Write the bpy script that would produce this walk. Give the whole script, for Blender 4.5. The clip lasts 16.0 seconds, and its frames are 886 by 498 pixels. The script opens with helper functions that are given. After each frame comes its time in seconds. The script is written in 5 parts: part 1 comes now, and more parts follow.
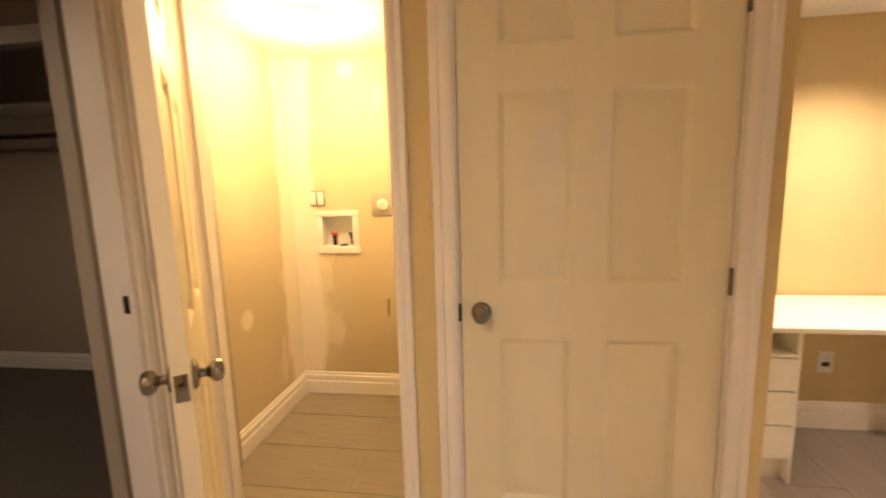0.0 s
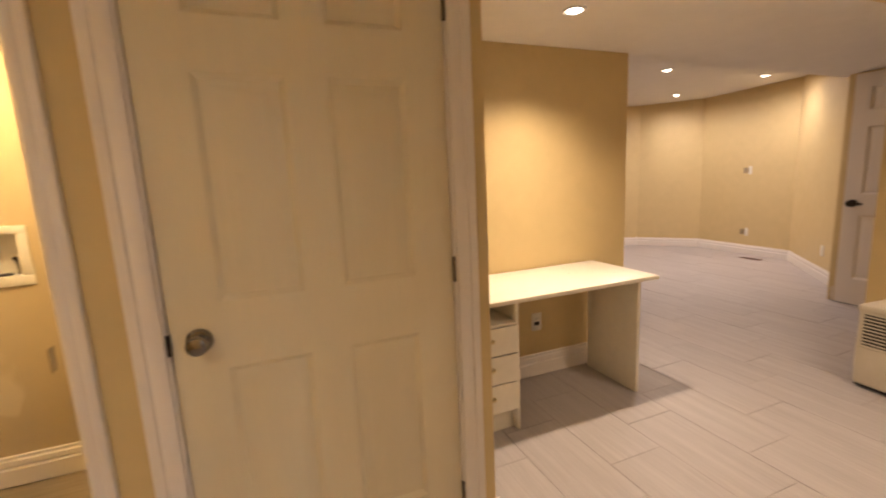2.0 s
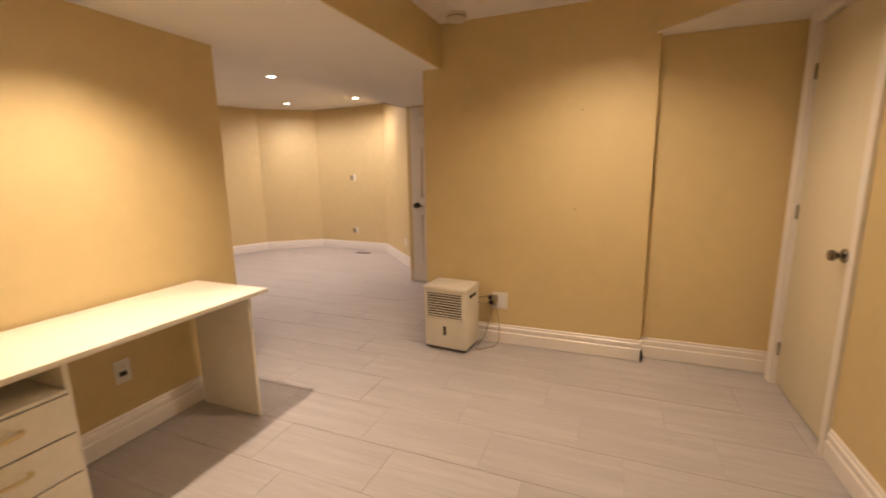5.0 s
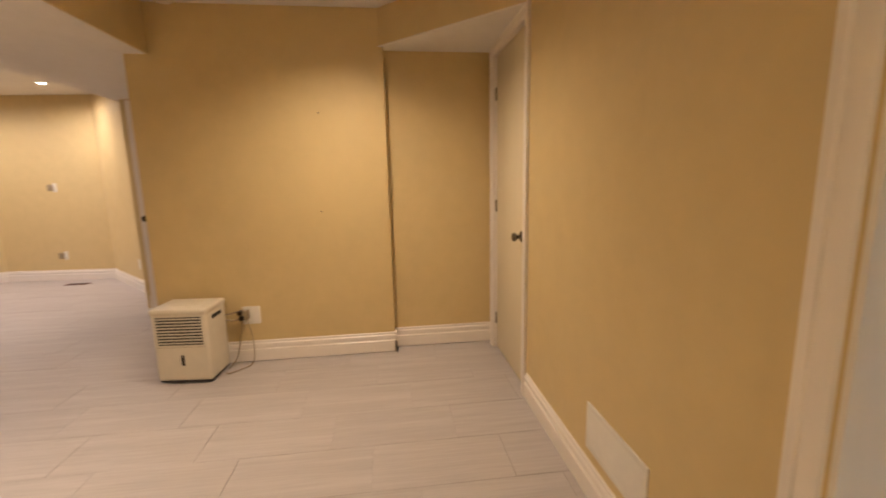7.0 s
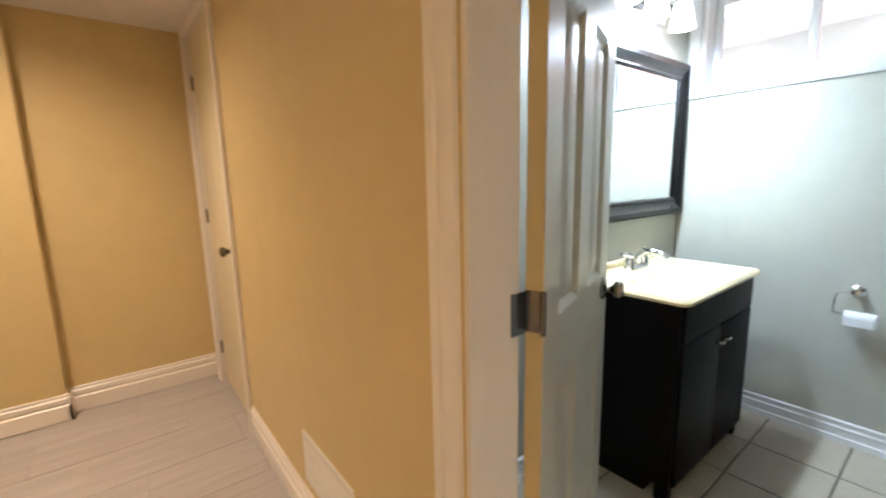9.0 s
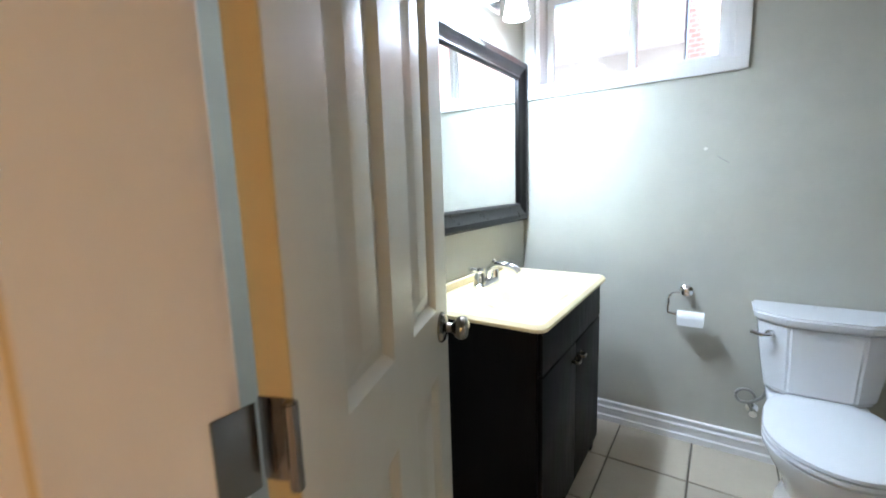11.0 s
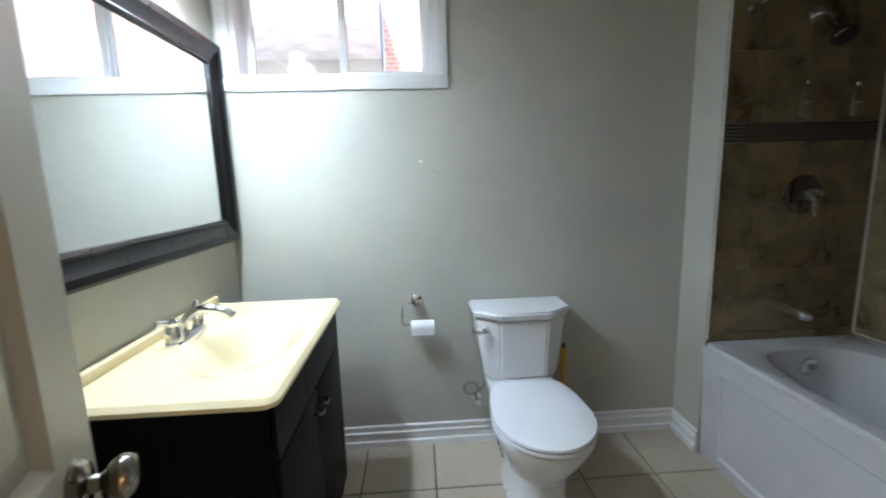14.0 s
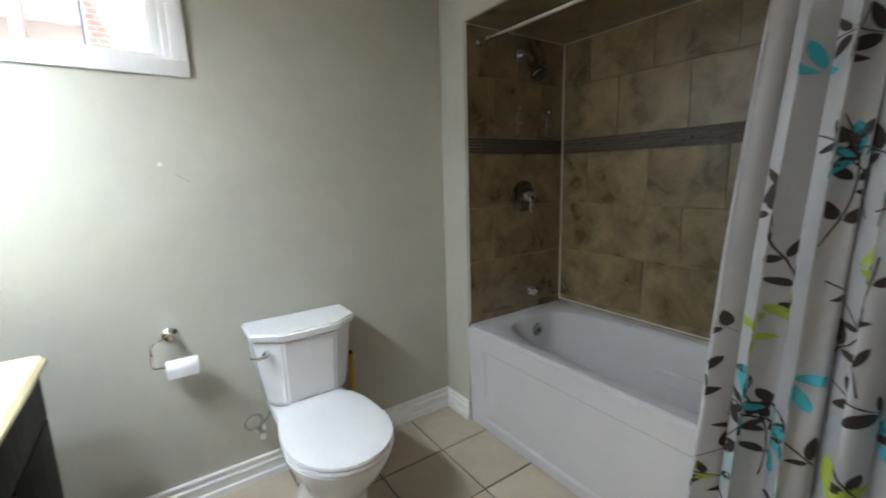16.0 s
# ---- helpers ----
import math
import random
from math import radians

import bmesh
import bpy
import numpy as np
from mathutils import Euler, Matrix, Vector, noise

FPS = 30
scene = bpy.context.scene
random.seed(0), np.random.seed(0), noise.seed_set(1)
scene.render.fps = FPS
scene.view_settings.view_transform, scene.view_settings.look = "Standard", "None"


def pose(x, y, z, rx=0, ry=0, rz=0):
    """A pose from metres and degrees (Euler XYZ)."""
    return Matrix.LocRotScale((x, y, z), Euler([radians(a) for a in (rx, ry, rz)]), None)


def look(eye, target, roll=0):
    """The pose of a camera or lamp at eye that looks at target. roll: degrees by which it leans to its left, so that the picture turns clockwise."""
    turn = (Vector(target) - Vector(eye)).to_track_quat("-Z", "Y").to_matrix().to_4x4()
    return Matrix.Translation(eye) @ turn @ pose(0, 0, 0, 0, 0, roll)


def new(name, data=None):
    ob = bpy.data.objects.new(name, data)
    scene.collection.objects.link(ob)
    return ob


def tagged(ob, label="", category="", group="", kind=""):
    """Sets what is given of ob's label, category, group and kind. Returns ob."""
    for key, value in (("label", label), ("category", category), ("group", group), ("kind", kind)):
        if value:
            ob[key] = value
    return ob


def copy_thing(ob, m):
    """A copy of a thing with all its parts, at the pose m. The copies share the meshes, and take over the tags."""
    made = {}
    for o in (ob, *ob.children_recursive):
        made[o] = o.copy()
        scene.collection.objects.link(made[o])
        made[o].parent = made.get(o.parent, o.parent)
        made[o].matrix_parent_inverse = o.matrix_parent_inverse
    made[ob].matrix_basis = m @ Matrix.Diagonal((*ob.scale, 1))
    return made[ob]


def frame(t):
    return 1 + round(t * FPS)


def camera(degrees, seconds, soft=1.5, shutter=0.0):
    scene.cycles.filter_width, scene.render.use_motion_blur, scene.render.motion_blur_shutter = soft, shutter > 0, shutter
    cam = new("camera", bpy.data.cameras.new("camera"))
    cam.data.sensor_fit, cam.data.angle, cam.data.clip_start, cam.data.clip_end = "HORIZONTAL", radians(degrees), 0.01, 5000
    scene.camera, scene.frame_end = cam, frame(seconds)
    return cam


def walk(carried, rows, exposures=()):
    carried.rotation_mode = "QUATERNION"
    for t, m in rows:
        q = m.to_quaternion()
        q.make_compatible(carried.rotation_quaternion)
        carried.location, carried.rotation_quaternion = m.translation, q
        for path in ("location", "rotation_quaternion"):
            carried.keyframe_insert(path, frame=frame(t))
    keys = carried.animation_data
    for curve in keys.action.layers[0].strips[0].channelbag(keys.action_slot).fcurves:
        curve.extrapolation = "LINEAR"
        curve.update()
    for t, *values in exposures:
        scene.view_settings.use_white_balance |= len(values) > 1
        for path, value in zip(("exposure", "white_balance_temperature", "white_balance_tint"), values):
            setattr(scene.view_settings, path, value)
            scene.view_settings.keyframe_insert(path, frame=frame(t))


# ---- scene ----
cam = camera(93.0, 16.0, soft=1.9, shutter=0.5)
PATH = [
    (0, (0.25, 0.091, 1.309), (-0.025, 2.051, 1.022), -1.6),
    (0.5, (0.285, 0.116, 1.316), (0.257, 2.093, 1.013), -2.0),
    (1, (0.32, 0.13, 1.3), (0.534, 2.097, 1.012), -2.7),
    (1.5, (0.346, 0.169, 1.294), (0.829, 2.086, 0.99), -2.7),
    (2, (0.403, 0.187, 1.295), (1.127, 2.024, 0.974), -2.7),
    (2.5, (0.485, 0.213, 1.295), (1.442, 1.937, 0.964), -2.9),
    (3, (0.56, 0.242, 1.306), (1.737, 1.822, 0.962), -2.7),
    (3.5, (0.628, 0.243, 1.317), (2.001, 1.652, 0.961), -2.7),
    (4, (0.672, 0.23, 1.323), (2.218, 1.445, 0.957), -2.7),
    (4.2, (0.675, 0.234, 1.328), (2.289, 1.355, 0.958), -2.3),
    (6.3, (0.738, 0.059, 1.274), (2.705, 0.167, 0.93), -1.0),
    (6.5, (0.734, 0.035, 1.279), (2.704, 0.046, 0.931), -1.2),
    (7, (0.746, -0.033, 1.255), (2.703, -0.276, 0.922), -1.2),
    (7.5, (0.742, -0.092, 1.266), (2.649, -0.592, 0.928), -1.2),
    (8, (0.752, -0.173, 1.262), (2.573, -0.929, 0.927), -1.3),
    (8.5, (0.777, -0.247, 1.249), (2.477, -1.248, 0.919), -1.2),
    (9, (0.804, -0.33, 1.238), (2.356, -1.549, 0.912), -1.3),
    (9.5, (0.819, -0.4, 1.225), (2.193, -1.817, 0.901), -1.4),
    (9.7, (0.825, -0.429, 1.215), (2.124, -1.917, 0.899), -1.5),
    (11.8, (1.057, -0.87, 1.212), (1.99, -2.614, 0.914), -1.6),
    (12, (1.064, -0.892, 1.212), (1.914, -2.677, 0.913), -1.5),
    (12.5, (1.054, -0.924, 1.225), (1.69, -2.795, 0.917), -1.5),
    (13, (1.059, -0.942, 1.24), (1.46, -2.876, 0.922), -1.5),
    (13.5, (1.06, -0.963, 1.242), (1.207, -2.932, 0.923), -1.6),
    (14, (1.055, -0.978, 1.251), (0.943, -2.948, 0.927), -1.7),
    (14.5, (1.057, -0.998, 1.256), (0.682, -2.935, 0.929), -1.8),
    (15, (1.06, -1.014, 1.261), (0.43, -2.882, 0.927), -1.7),
    (15.5, (1.069, -1.027, 1.258), (0.187, -2.791, 0.925), -1.8),
    (16, (1.071, -1.038, 1.271), (-0.039, -2.666, 0.922), -1.6),
]
walk(cam, [(t, look(eye, target, roll)) for t, eye, target, roll in PATH], [(0.0, 2.36, 6450, 15), (1.0, 2.0, 6400, 15), (1.6, 1.85, 6350, 15), (2.6, 1.9, 6350, 15), (4.0, 2.0, 6350, 14), (6.4, 1.85, 6350, 14), (7.2, 2.0, 6300, 13), (8.0, 2.14, 6250, 13), (9.2, 2.20, 6150, 12), (12.0, 2.12, 6100, 17), (12.6, 1.92, 6150, 17), (13.5, 1.72, 6250, 16), (14.5, 1.78, 6400, 15), (15.2, 1.86, 6650, 16), (16.0, 2.14, 7000, 17)])

# ---- world and large lights ----
world = bpy.data.worlds.new("world")
scene.world = world
world.use_nodes = True
sky = world.node_tree.nodes.new("ShaderNodeTexSky")
sky.sky_type, sky.sun_disc, sky.sun_elevation, sky.sun_rotation = "NISHITA", False, radians(45), radians(-30)
world.node_tree.links.new(sky.outputs[0], world.node_tree.nodes["Background"].inputs[0])
world.node_tree.nodes["Background"].inputs[1].default_value = 0.15
sun = new("sun", bpy.data.lights.new("sun", "SUN"))
sun.data.energy, sun.data.angle, sun.data.color = 5.0, radians(10), (1.0, 0.95, 0.88)
sun.matrix_world = look((0, 0, 8), (-2.6, -4.6, 2.0))
WARM, LAUNDRY_WARM, NEUTRAL = (1.0, 0.77, 0.545), (1.0, 0.69, 0.30), (0.66, 0.835, 1.0)


def spot(x, y, z, watts, color=WARM, degrees=150, radius=0.05, blend=0.8):
    lamp = new("pot_lamp", bpy.data.lights.new("pot_lamp", "SPOT"))
    lamp.data.energy, lamp.data.color, lamp.data.shadow_soft_size = watts, color, radius
    lamp.data.spot_size, lamp.data.spot_blend = radians(degrees), blend
    lamp.location = (x, y, z)
    return lamp


def bulb(x, y, z, watts, color, radius):
    lamp = new("bulb_lamp", bpy.data.lights.new("bulb_lamp", "POINT"))
    lamp.data.energy, lamp.data.color, lamp.data.shadow_soft_size = watts, color, radius
    lamp.location = (x, y, z)
    return lamp


# None of these is in view; the bedroom one is added fill.
UNSEEN_POTS = [(2.92, 0.24, 2.345), (-2.60, 0.30, 2.375), (-0.55, -0.34, 2.345)]
DESK_POT = (1.79, 1.90, 2.045)
# The fourth is added out of view, beside the three known ones.
FAR_POTS = [(4.61, 3.81, 2.385), (6.13, 4.95, 2.385), (6.19, 3.75, 2.385), (4.2, 5.1, 2.385)]
spot(2.92, 0.24, 2.33, 35, WARM, 142, 0.05, 1.0)
# Unseen lamp, placed by guess to light the closet door evenly.
spot(-0.55, -0.34, 2.33, 22, WARM, 160, 0.05, 1.0)
# Added fill for the dark bedroom; no lamp is known there.
spot(-2.60, 0.30, 2.36, 15, WARM, 165, 0.05, 0.5)
spot(DESK_POT[0], DESK_POT[1], 2.035, 35, WARM, 126, 0.03, 1.0)
for px, py, pz in FAR_POTS:
    spot(px, py, pz - 0.015, 21, (1.0, 0.84, 0.76), 174, 0.05, 0.9)
bulb(-0.62, 2.02, 1.955, 9.0, LAUNDRY_WARM, 0.12)
for yy in (-2.38, -2.14, -1.90):
    bulb(1.69, yy, 1.885, 7.6, NEUTRAL, 0.03)

# ---- materials ----


class Nodes:
    """Short hand for a node material."""

    def __init__(self, name):
        self.material = bpy.data.materials.new(name)
        self.material.use_nodes = True
        self.tree = self.material.node_tree
        self.shader = self.tree.nodes["Principled BSDF"]
        self.place = self.add("ShaderNodeTexCoord").outputs["Object"]

    def add(self, kind, **settings):
        node = self.tree.nodes.new(kind)
        for key, value in settings.items():
            node.inputs[key.replace("_", " ")].default_value = value
        return node

    def link(self, a, b):
        self.tree.links.new(a, b)

    def scaled(self, sx, sy, sz, source=None):
        node = self.tree.nodes.new("ShaderNodeMapping")
        node.inputs["Scale"].default_value = (sx, sy, sz)
        self.link(source or self.place, node.inputs["Vector"])
        return node.outputs[0]

    def noise(self, scale, detail=4.0, rough=0.55, where=None, warp=0.0):
        node = self.add("ShaderNodeTexNoise", Scale=scale, Detail=detail, Roughness=rough, Distortion=warp)
        self.link(where or self.place, node.inputs["Vector"])
        return node.outputs["Fac"]

    def ramp(self, fac, low, high, a=0.0, b=1.0):
        node = self.tree.nodes.new("ShaderNodeMapRange")
        for key, value in (("From Min", low), ("From Max", high), ("To Min", a), ("To Max", b)):
            node.inputs[key].default_value = value
        self.link(fac, node.inputs["Value"])
        return node.outputs["Result"]

    def mix(self, fac, a, b):
        node = self.tree.nodes.new("ShaderNodeMix")
        node.data_type = "RGBA"
        for socket, value in ((node.inputs[0], fac), (node.inputs[6], a), (node.inputs[7], b)):
            if isinstance(value, (tuple, float, int)):
                socket.default_value = (*value, 1.0) if isinstance(value, tuple) else value
            else:
                self.link(value, socket)
        return node.outputs[2]

    def finish(self, color=None, rough=0.5, bump=None, strength=0.2, distance=0.002, metallic=0.0, specular=None):
        put = self.shader.inputs
        if color is not None:
            if isinstance(color, tuple):
                put["Base Color"].default_value = (*color, 1.0)
            else:
                self.link(color, put["Base Color"])
        if isinstance(rough, float):
            put["Roughness"].default_value = rough
        else:
            self.link(rough, put["Roughness"])
        put["Metallic"].default_value = metallic
        if specular is not None:
            put["Specular IOR Level"].default_value = specular
        if bump is not None:
            node = self.add("ShaderNodeBump", Strength=strength, Distance=distance)
            self.link(bump, node.inputs["Height"])
            self.link(node.outputs[0], put["Normal"])
        return self.material


def painted(name, color, rough=0.55, orange=0.25, vary=0.045):
    n = Nodes(name)
    broad = n.ramp(n.noise(1.3, 3), 0.3, 0.7)
    fine = n.ramp(n.noise(9.0, 4), 0.35, 0.7)
    darker = tuple(c * (1 - vary) for c in color)
    lighter = tuple(min(1, c * (1 + vary * 0.5)) for c in color)
    tone = n.mix(fine, n.mix(broad, darker, color), lighter)
    return n.finish(tone, n.ramp(n.noise(5.0), 0.3, 0.7, rough - 0.07, rough + 0.07), n.noise(320.0, 2), orange, 0.0012)


def woodwork(name, color, rough=0.36):
    n = Nodes(name)
    streak = n.noise(6.0, 4, 0.6, n.scaled(4, 4, 0.5))
    scuff = n.ramp(n.noise(14.0, 5, 0.65), 0.62, 0.80)
    tone = n.mix(n.ramp(streak, 0.3, 0.7), tuple(c * 0.97 for c in color), color)
    tone = n.mix(scuff, tone, tuple(c * 0.94 for c in color))
    return n.finish(tone, n.ramp(n.noise(8.0), 0.3, 0.7, rough - 0.02, rough + 0.03), n.noise(90.0, 3, 0.5, n.scaled(2, 2, 0.25)), 0.06, 0.001)


def plain(name, color, rough=0.4, metallic=0.0, vary=0.06, scale=20.0):
    n = Nodes(name)
    tone = n.mix(n.ramp(n.noise(scale, 4), 0.3, 0.7), tuple(c * (1 - vary) for c in color), color)
    return n.finish(tone, n.ramp(n.noise(scale * 1.7), 0.3, 0.7, max(0.02, rough - 0.05), rough + 0.06), n.noise(scale * 9, 2), 0.05, 0.0006, metallic)


def lacquer(name="espresso_lacquer", rough=0.40, specular=0.07):
    """Near-black satin lacquer over faint vertical grain."""
    n = Nodes(name)
    grain = n.noise(9.0, 5, 0.6, n.scaled(9, 9, 0.7))
    tone = n.mix(n.ramp(grain, 0.3, 0.7), (0.0030, 0.0026, 0.0028), (0.0055, 0.0045, 0.0042))
    return n.finish(tone, n.ramp(grain, 0.3, 0.7, rough, rough + 0.12), grain, 0.05, 0.0006, 0.0, specular)


def metal(name, color, rough):
    n = Nodes(name)
    return n.finish(color, n.ramp(n.noise(40.0), 0.3, 0.7, rough * 0.7, rough * 1.3), n.noise(200.0, 2), 0.03, 0.0003, 1.0)


def lit(name, color, strength):
    n = Nodes(name)
    n.shader.inputs["Emission Color"].default_value = (*color, 1.0)
    n.shader.inputs["Emission Strength"].default_value = strength
    return n.finish((0.9, 0.88, 0.82), 0.3)


def streaked_tile():
    """Pale grey porcelain with fine lengthwise streaks."""
    n = Nodes("streaked_porcelain")
    chance = n.tree.nodes.new("ShaderNodeObjectInfo").outputs["Random"]
    moved = shifted(n, chance)
    fine = n.noise(2.2, 6, 0.7, n.scaled(60, 1.6, 1, moved))
    wide = n.noise(1.3, 4, 0.6, n.scaled(14, 0.9, 1, moved))
    base = n.mix(chance, (0.425, 0.388, 0.372), (0.455, 0.418, 0.40))
    tone = n.mix(n.ramp(fine, 0.35, 0.68, 0, 0.45), base, (0.300, 0.268, 0.246))
    tone = n.mix(n.ramp(wide, 0.45, 0.75, 0, 0.5), tone, (0.52, 0.492, 0.468))
    return n.finish(tone, n.ramp(fine, 0.3, 0.7, 0.42, 0.58), fine, 0.12, 0.0008)


def shifted(n, chance):
    """Object coordinates moved by a chance amount, so that no two pieces match."""
    node = n.tree.nodes.new("ShaderNodeVectorMath")
    node.operation = "MULTIPLY_ADD"
    spread = n.tree.nodes.new("ShaderNodeCombineXYZ")
    for socket in spread.inputs:
        n.link(chance, socket)
    n.link(spread.outputs[0], node.inputs[0])
    node.inputs[1].default_value = (37.0, 53.0, 11.0)
    n.link(n.place, node.inputs[2])
    return node.outputs[0]


def beige_tile():
    n = Nodes("beige_ceramic")
    chance = n.tree.nodes.new("ShaderNodeObjectInfo").outputs["Random"]
    cloud = n.noise(7.0, 5, 0.55, shifted(n, chance))
    speck = n.noise(45.0, 4, 0.7)
    base = n.mix(chance, (0.41, 0.35, 0.26), (0.49, 0.42, 0.32))
    tone = n.mix(n.ramp(cloud, 0.30, 0.70, 0, 0.6), base, (0.55, 0.48, 0.37))
    tone = n.mix(n.ramp(speck, 0.50, 0.80, 0, 0.22), tone, (0.38, 0.31, 0.23))
    return n.finish(tone, n.ramp(speck, 0.3, 0.7, 0.30, 0.38), speck, 0.05, 0.0006)


# Darker stand-in for the pale floor tile, its dimness put in the colour.
def dimmed_tile():
    n = Nodes("dimmed_floor_ceramic")
    chance = n.tree.nodes.new("ShaderNodeObjectInfo").outputs["Random"]
    streak = n.noise(2.0, 5, 0.65, n.scaled(2, 22, 1, shifted(n, chance)))
    base = n.mix(chance, (0.26, 0.215, 0.155), (0.29, 0.24, 0.175))
    tone = n.mix(n.ramp(streak, 0.35, 0.70, 0, 0.6), base, (0.21, 0.17, 0.12))
    return n.finish(tone, n.ramp(streak, 0.3, 0.7, 0.40, 0.55), streak, 0.1, 0.0008)


def slate_tile():
    """Brown wall tile with pale cloudy veins."""
    n = Nodes("veined_brown_tile")
    chance = n.tree.nodes.new("ShaderNodeObjectInfo").outputs["Random"]
    moved = n.tree.nodes.new("ShaderNodeVectorMath")
    moved.operation = "ADD"
    n.link(n.place, moved.inputs[0])
    n.link(chance, moved.inputs[1])
    where = n.scaled(1, 1, 1, moved.outputs[0])
    cloud = n.noise(6.0, 7, 0.60, where, 0.55)
    vein = n.tree.nodes.new("ShaderNodeTexNoise")
    vein.inputs["Scale"].default_value, vein.inputs["Detail"].default_value, vein.inputs["Distortion"].default_value = 4.0, 6, 0.9
    n.link(where, vein.inputs["Vector"])
    gap = n.tree.nodes.new("ShaderNodeMath")
    gap.operation = "SUBTRACT"
    n.link(vein.outputs["Fac"], gap.inputs[0])
    gap.inputs[1].default_value = 0.5
    edge = n.tree.nodes.new("ShaderNodeMath")
    edge.operation = "ABSOLUTE"
    n.link(gap.outputs[0], edge.inputs[0])
    base = n.mix(n.ramp(cloud, 0.36, 0.64), (0.112, 0.081, 0.039), (0.285, 0.218, 0.118))
    base = n.mix(n.ramp(chance, 0, 1, 0, 0.25), base, (0.17, 0.120, 0.066))
    tone = n.mix(n.ramp(edge.outputs[0], 0.0, 0.03, 0.22, 0.0), base, (0.33, 0.265, 0.16))
    return n.finish(tone, n.ramp(cloud, 0.3, 0.7, 0.26, 0.36), cloud, 0.06, 0.0012)


def raw_plaster():
    """Primed drywall with filler patches sanded over joints and screw heads."""
    n = Nodes("primed_drywall")
    patches = n.ramp(n.noise(3.1, 3, 0.5, n.scaled(1.2, 1.2, 0.6)), 0.60, 0.64)
    spots = n.tree.nodes.new("ShaderNodeTexVoronoi")
    spots.inputs["Scale"].default_value = 2.6
    n.link(n.place, spots.inputs["Vector"])
    dots = n.ramp(spots.outputs["Distance"], 0.10, 0.16, 0.8, 0.0)
    base = n.mix(n.ramp(n.noise(2.0, 4), 0.3, 0.7), (0.50, 0.405, 0.25), (0.57, 0.465, 0.295))
    axes = n.tree.nodes.new("ShaderNodeSeparateXYZ")
    n.link(n.place, axes.inputs[0])
    gap = n.tree.nodes.new("ShaderNodeMath")
    gap.operation = "SUBTRACT"
    n.link(axes.outputs[0], gap.inputs[0])
    n.link(axes.outputs[1], gap.inputs[1])
    wave = n.tree.nodes.new("ShaderNodeMath")
    wave.operation = "MULTIPLY_ADD"
    n.link(n.noise(2.4, 4, 0.6), wave.inputs[0])
    wave.inputs[1].default_value = 0.20
    n.link(gap.outputs[0], wave.inputs[2])
    seam = n.ramp(wave.outputs[0], -3.35, -3.31, 1.0, 0.0)
    tone = n.mix(n.ramp(patches, 0, 1, 0, 0.5), base, (0.72, 0.64, 0.47))
    tone = n.mix(seam, tone, (0.73, 0.64, 0.51))
    tone = n.mix(dots, tone, (0.74, 0.65, 0.52))
    return n.finish(tone, 0.75, n.noise(160.0, 3), 0.2, 0.001)


def brickwork():
    n = Nodes("red_brick")
    tex = n.add("ShaderNodeTexBrick", Scale=4.3)
    tex.inputs["Color1"].default_value, tex.inputs["Color2"].default_value = (0.50, 0.29, 0.26, 1), (0.43, 0.24, 0.21, 1)
    tex.inputs["Mortar"].default_value = (0.58, 0.55, 0.52, 1)
    turn = n.tree.nodes.new("ShaderNodeMapping")
    turn.inputs["Rotation"].default_value = (radians(90), 0, 0)
    n.link(n.place, turn.inputs["Vector"])
    n.link(turn.outputs[0], tex.inputs["Vector"])
    return n.finish(tex.outputs["Color"], 0.85, n.noise(60.0), 0.3, 0.003)


def curtain_cloth():
    n = Nodes("white_curtain_cloth")
    weave = n.noise(700.0, 2)
    broad = n.noise(3.0, 3)
    tone = n.mix(n.ramp(broad, 0.3, 0.7), (0.53, 0.525, 0.54), (0.61, 0.605, 0.615))
    n.finish(tone, 0.6, weave, 0.1, 0.0005)
    thin = n.add("ShaderNodeBsdfTranslucent")
    thin.inputs["Color"].default_value = (0.8, 0.79, 0.78, 1)
    blend = n.add("ShaderNodeMixShader", Fac=0.3)
    n.link(n.shader.outputs[0], blend.inputs[1])
    n.link(thin.outputs[0], blend.inputs[2])
    n.link(blend.outputs[0], n.tree.nodes["Material Output"].inputs["Surface"])
    return n.material


def clear_glass():
    n = Nodes("clear_glass")
    n.shader.inputs["Transmission Weight"].default_value = 1.0
    n.shader.inputs["IOR"].default_value = 1.45
    return n.finish((0.97, 0.99, 0.98), 0.01)


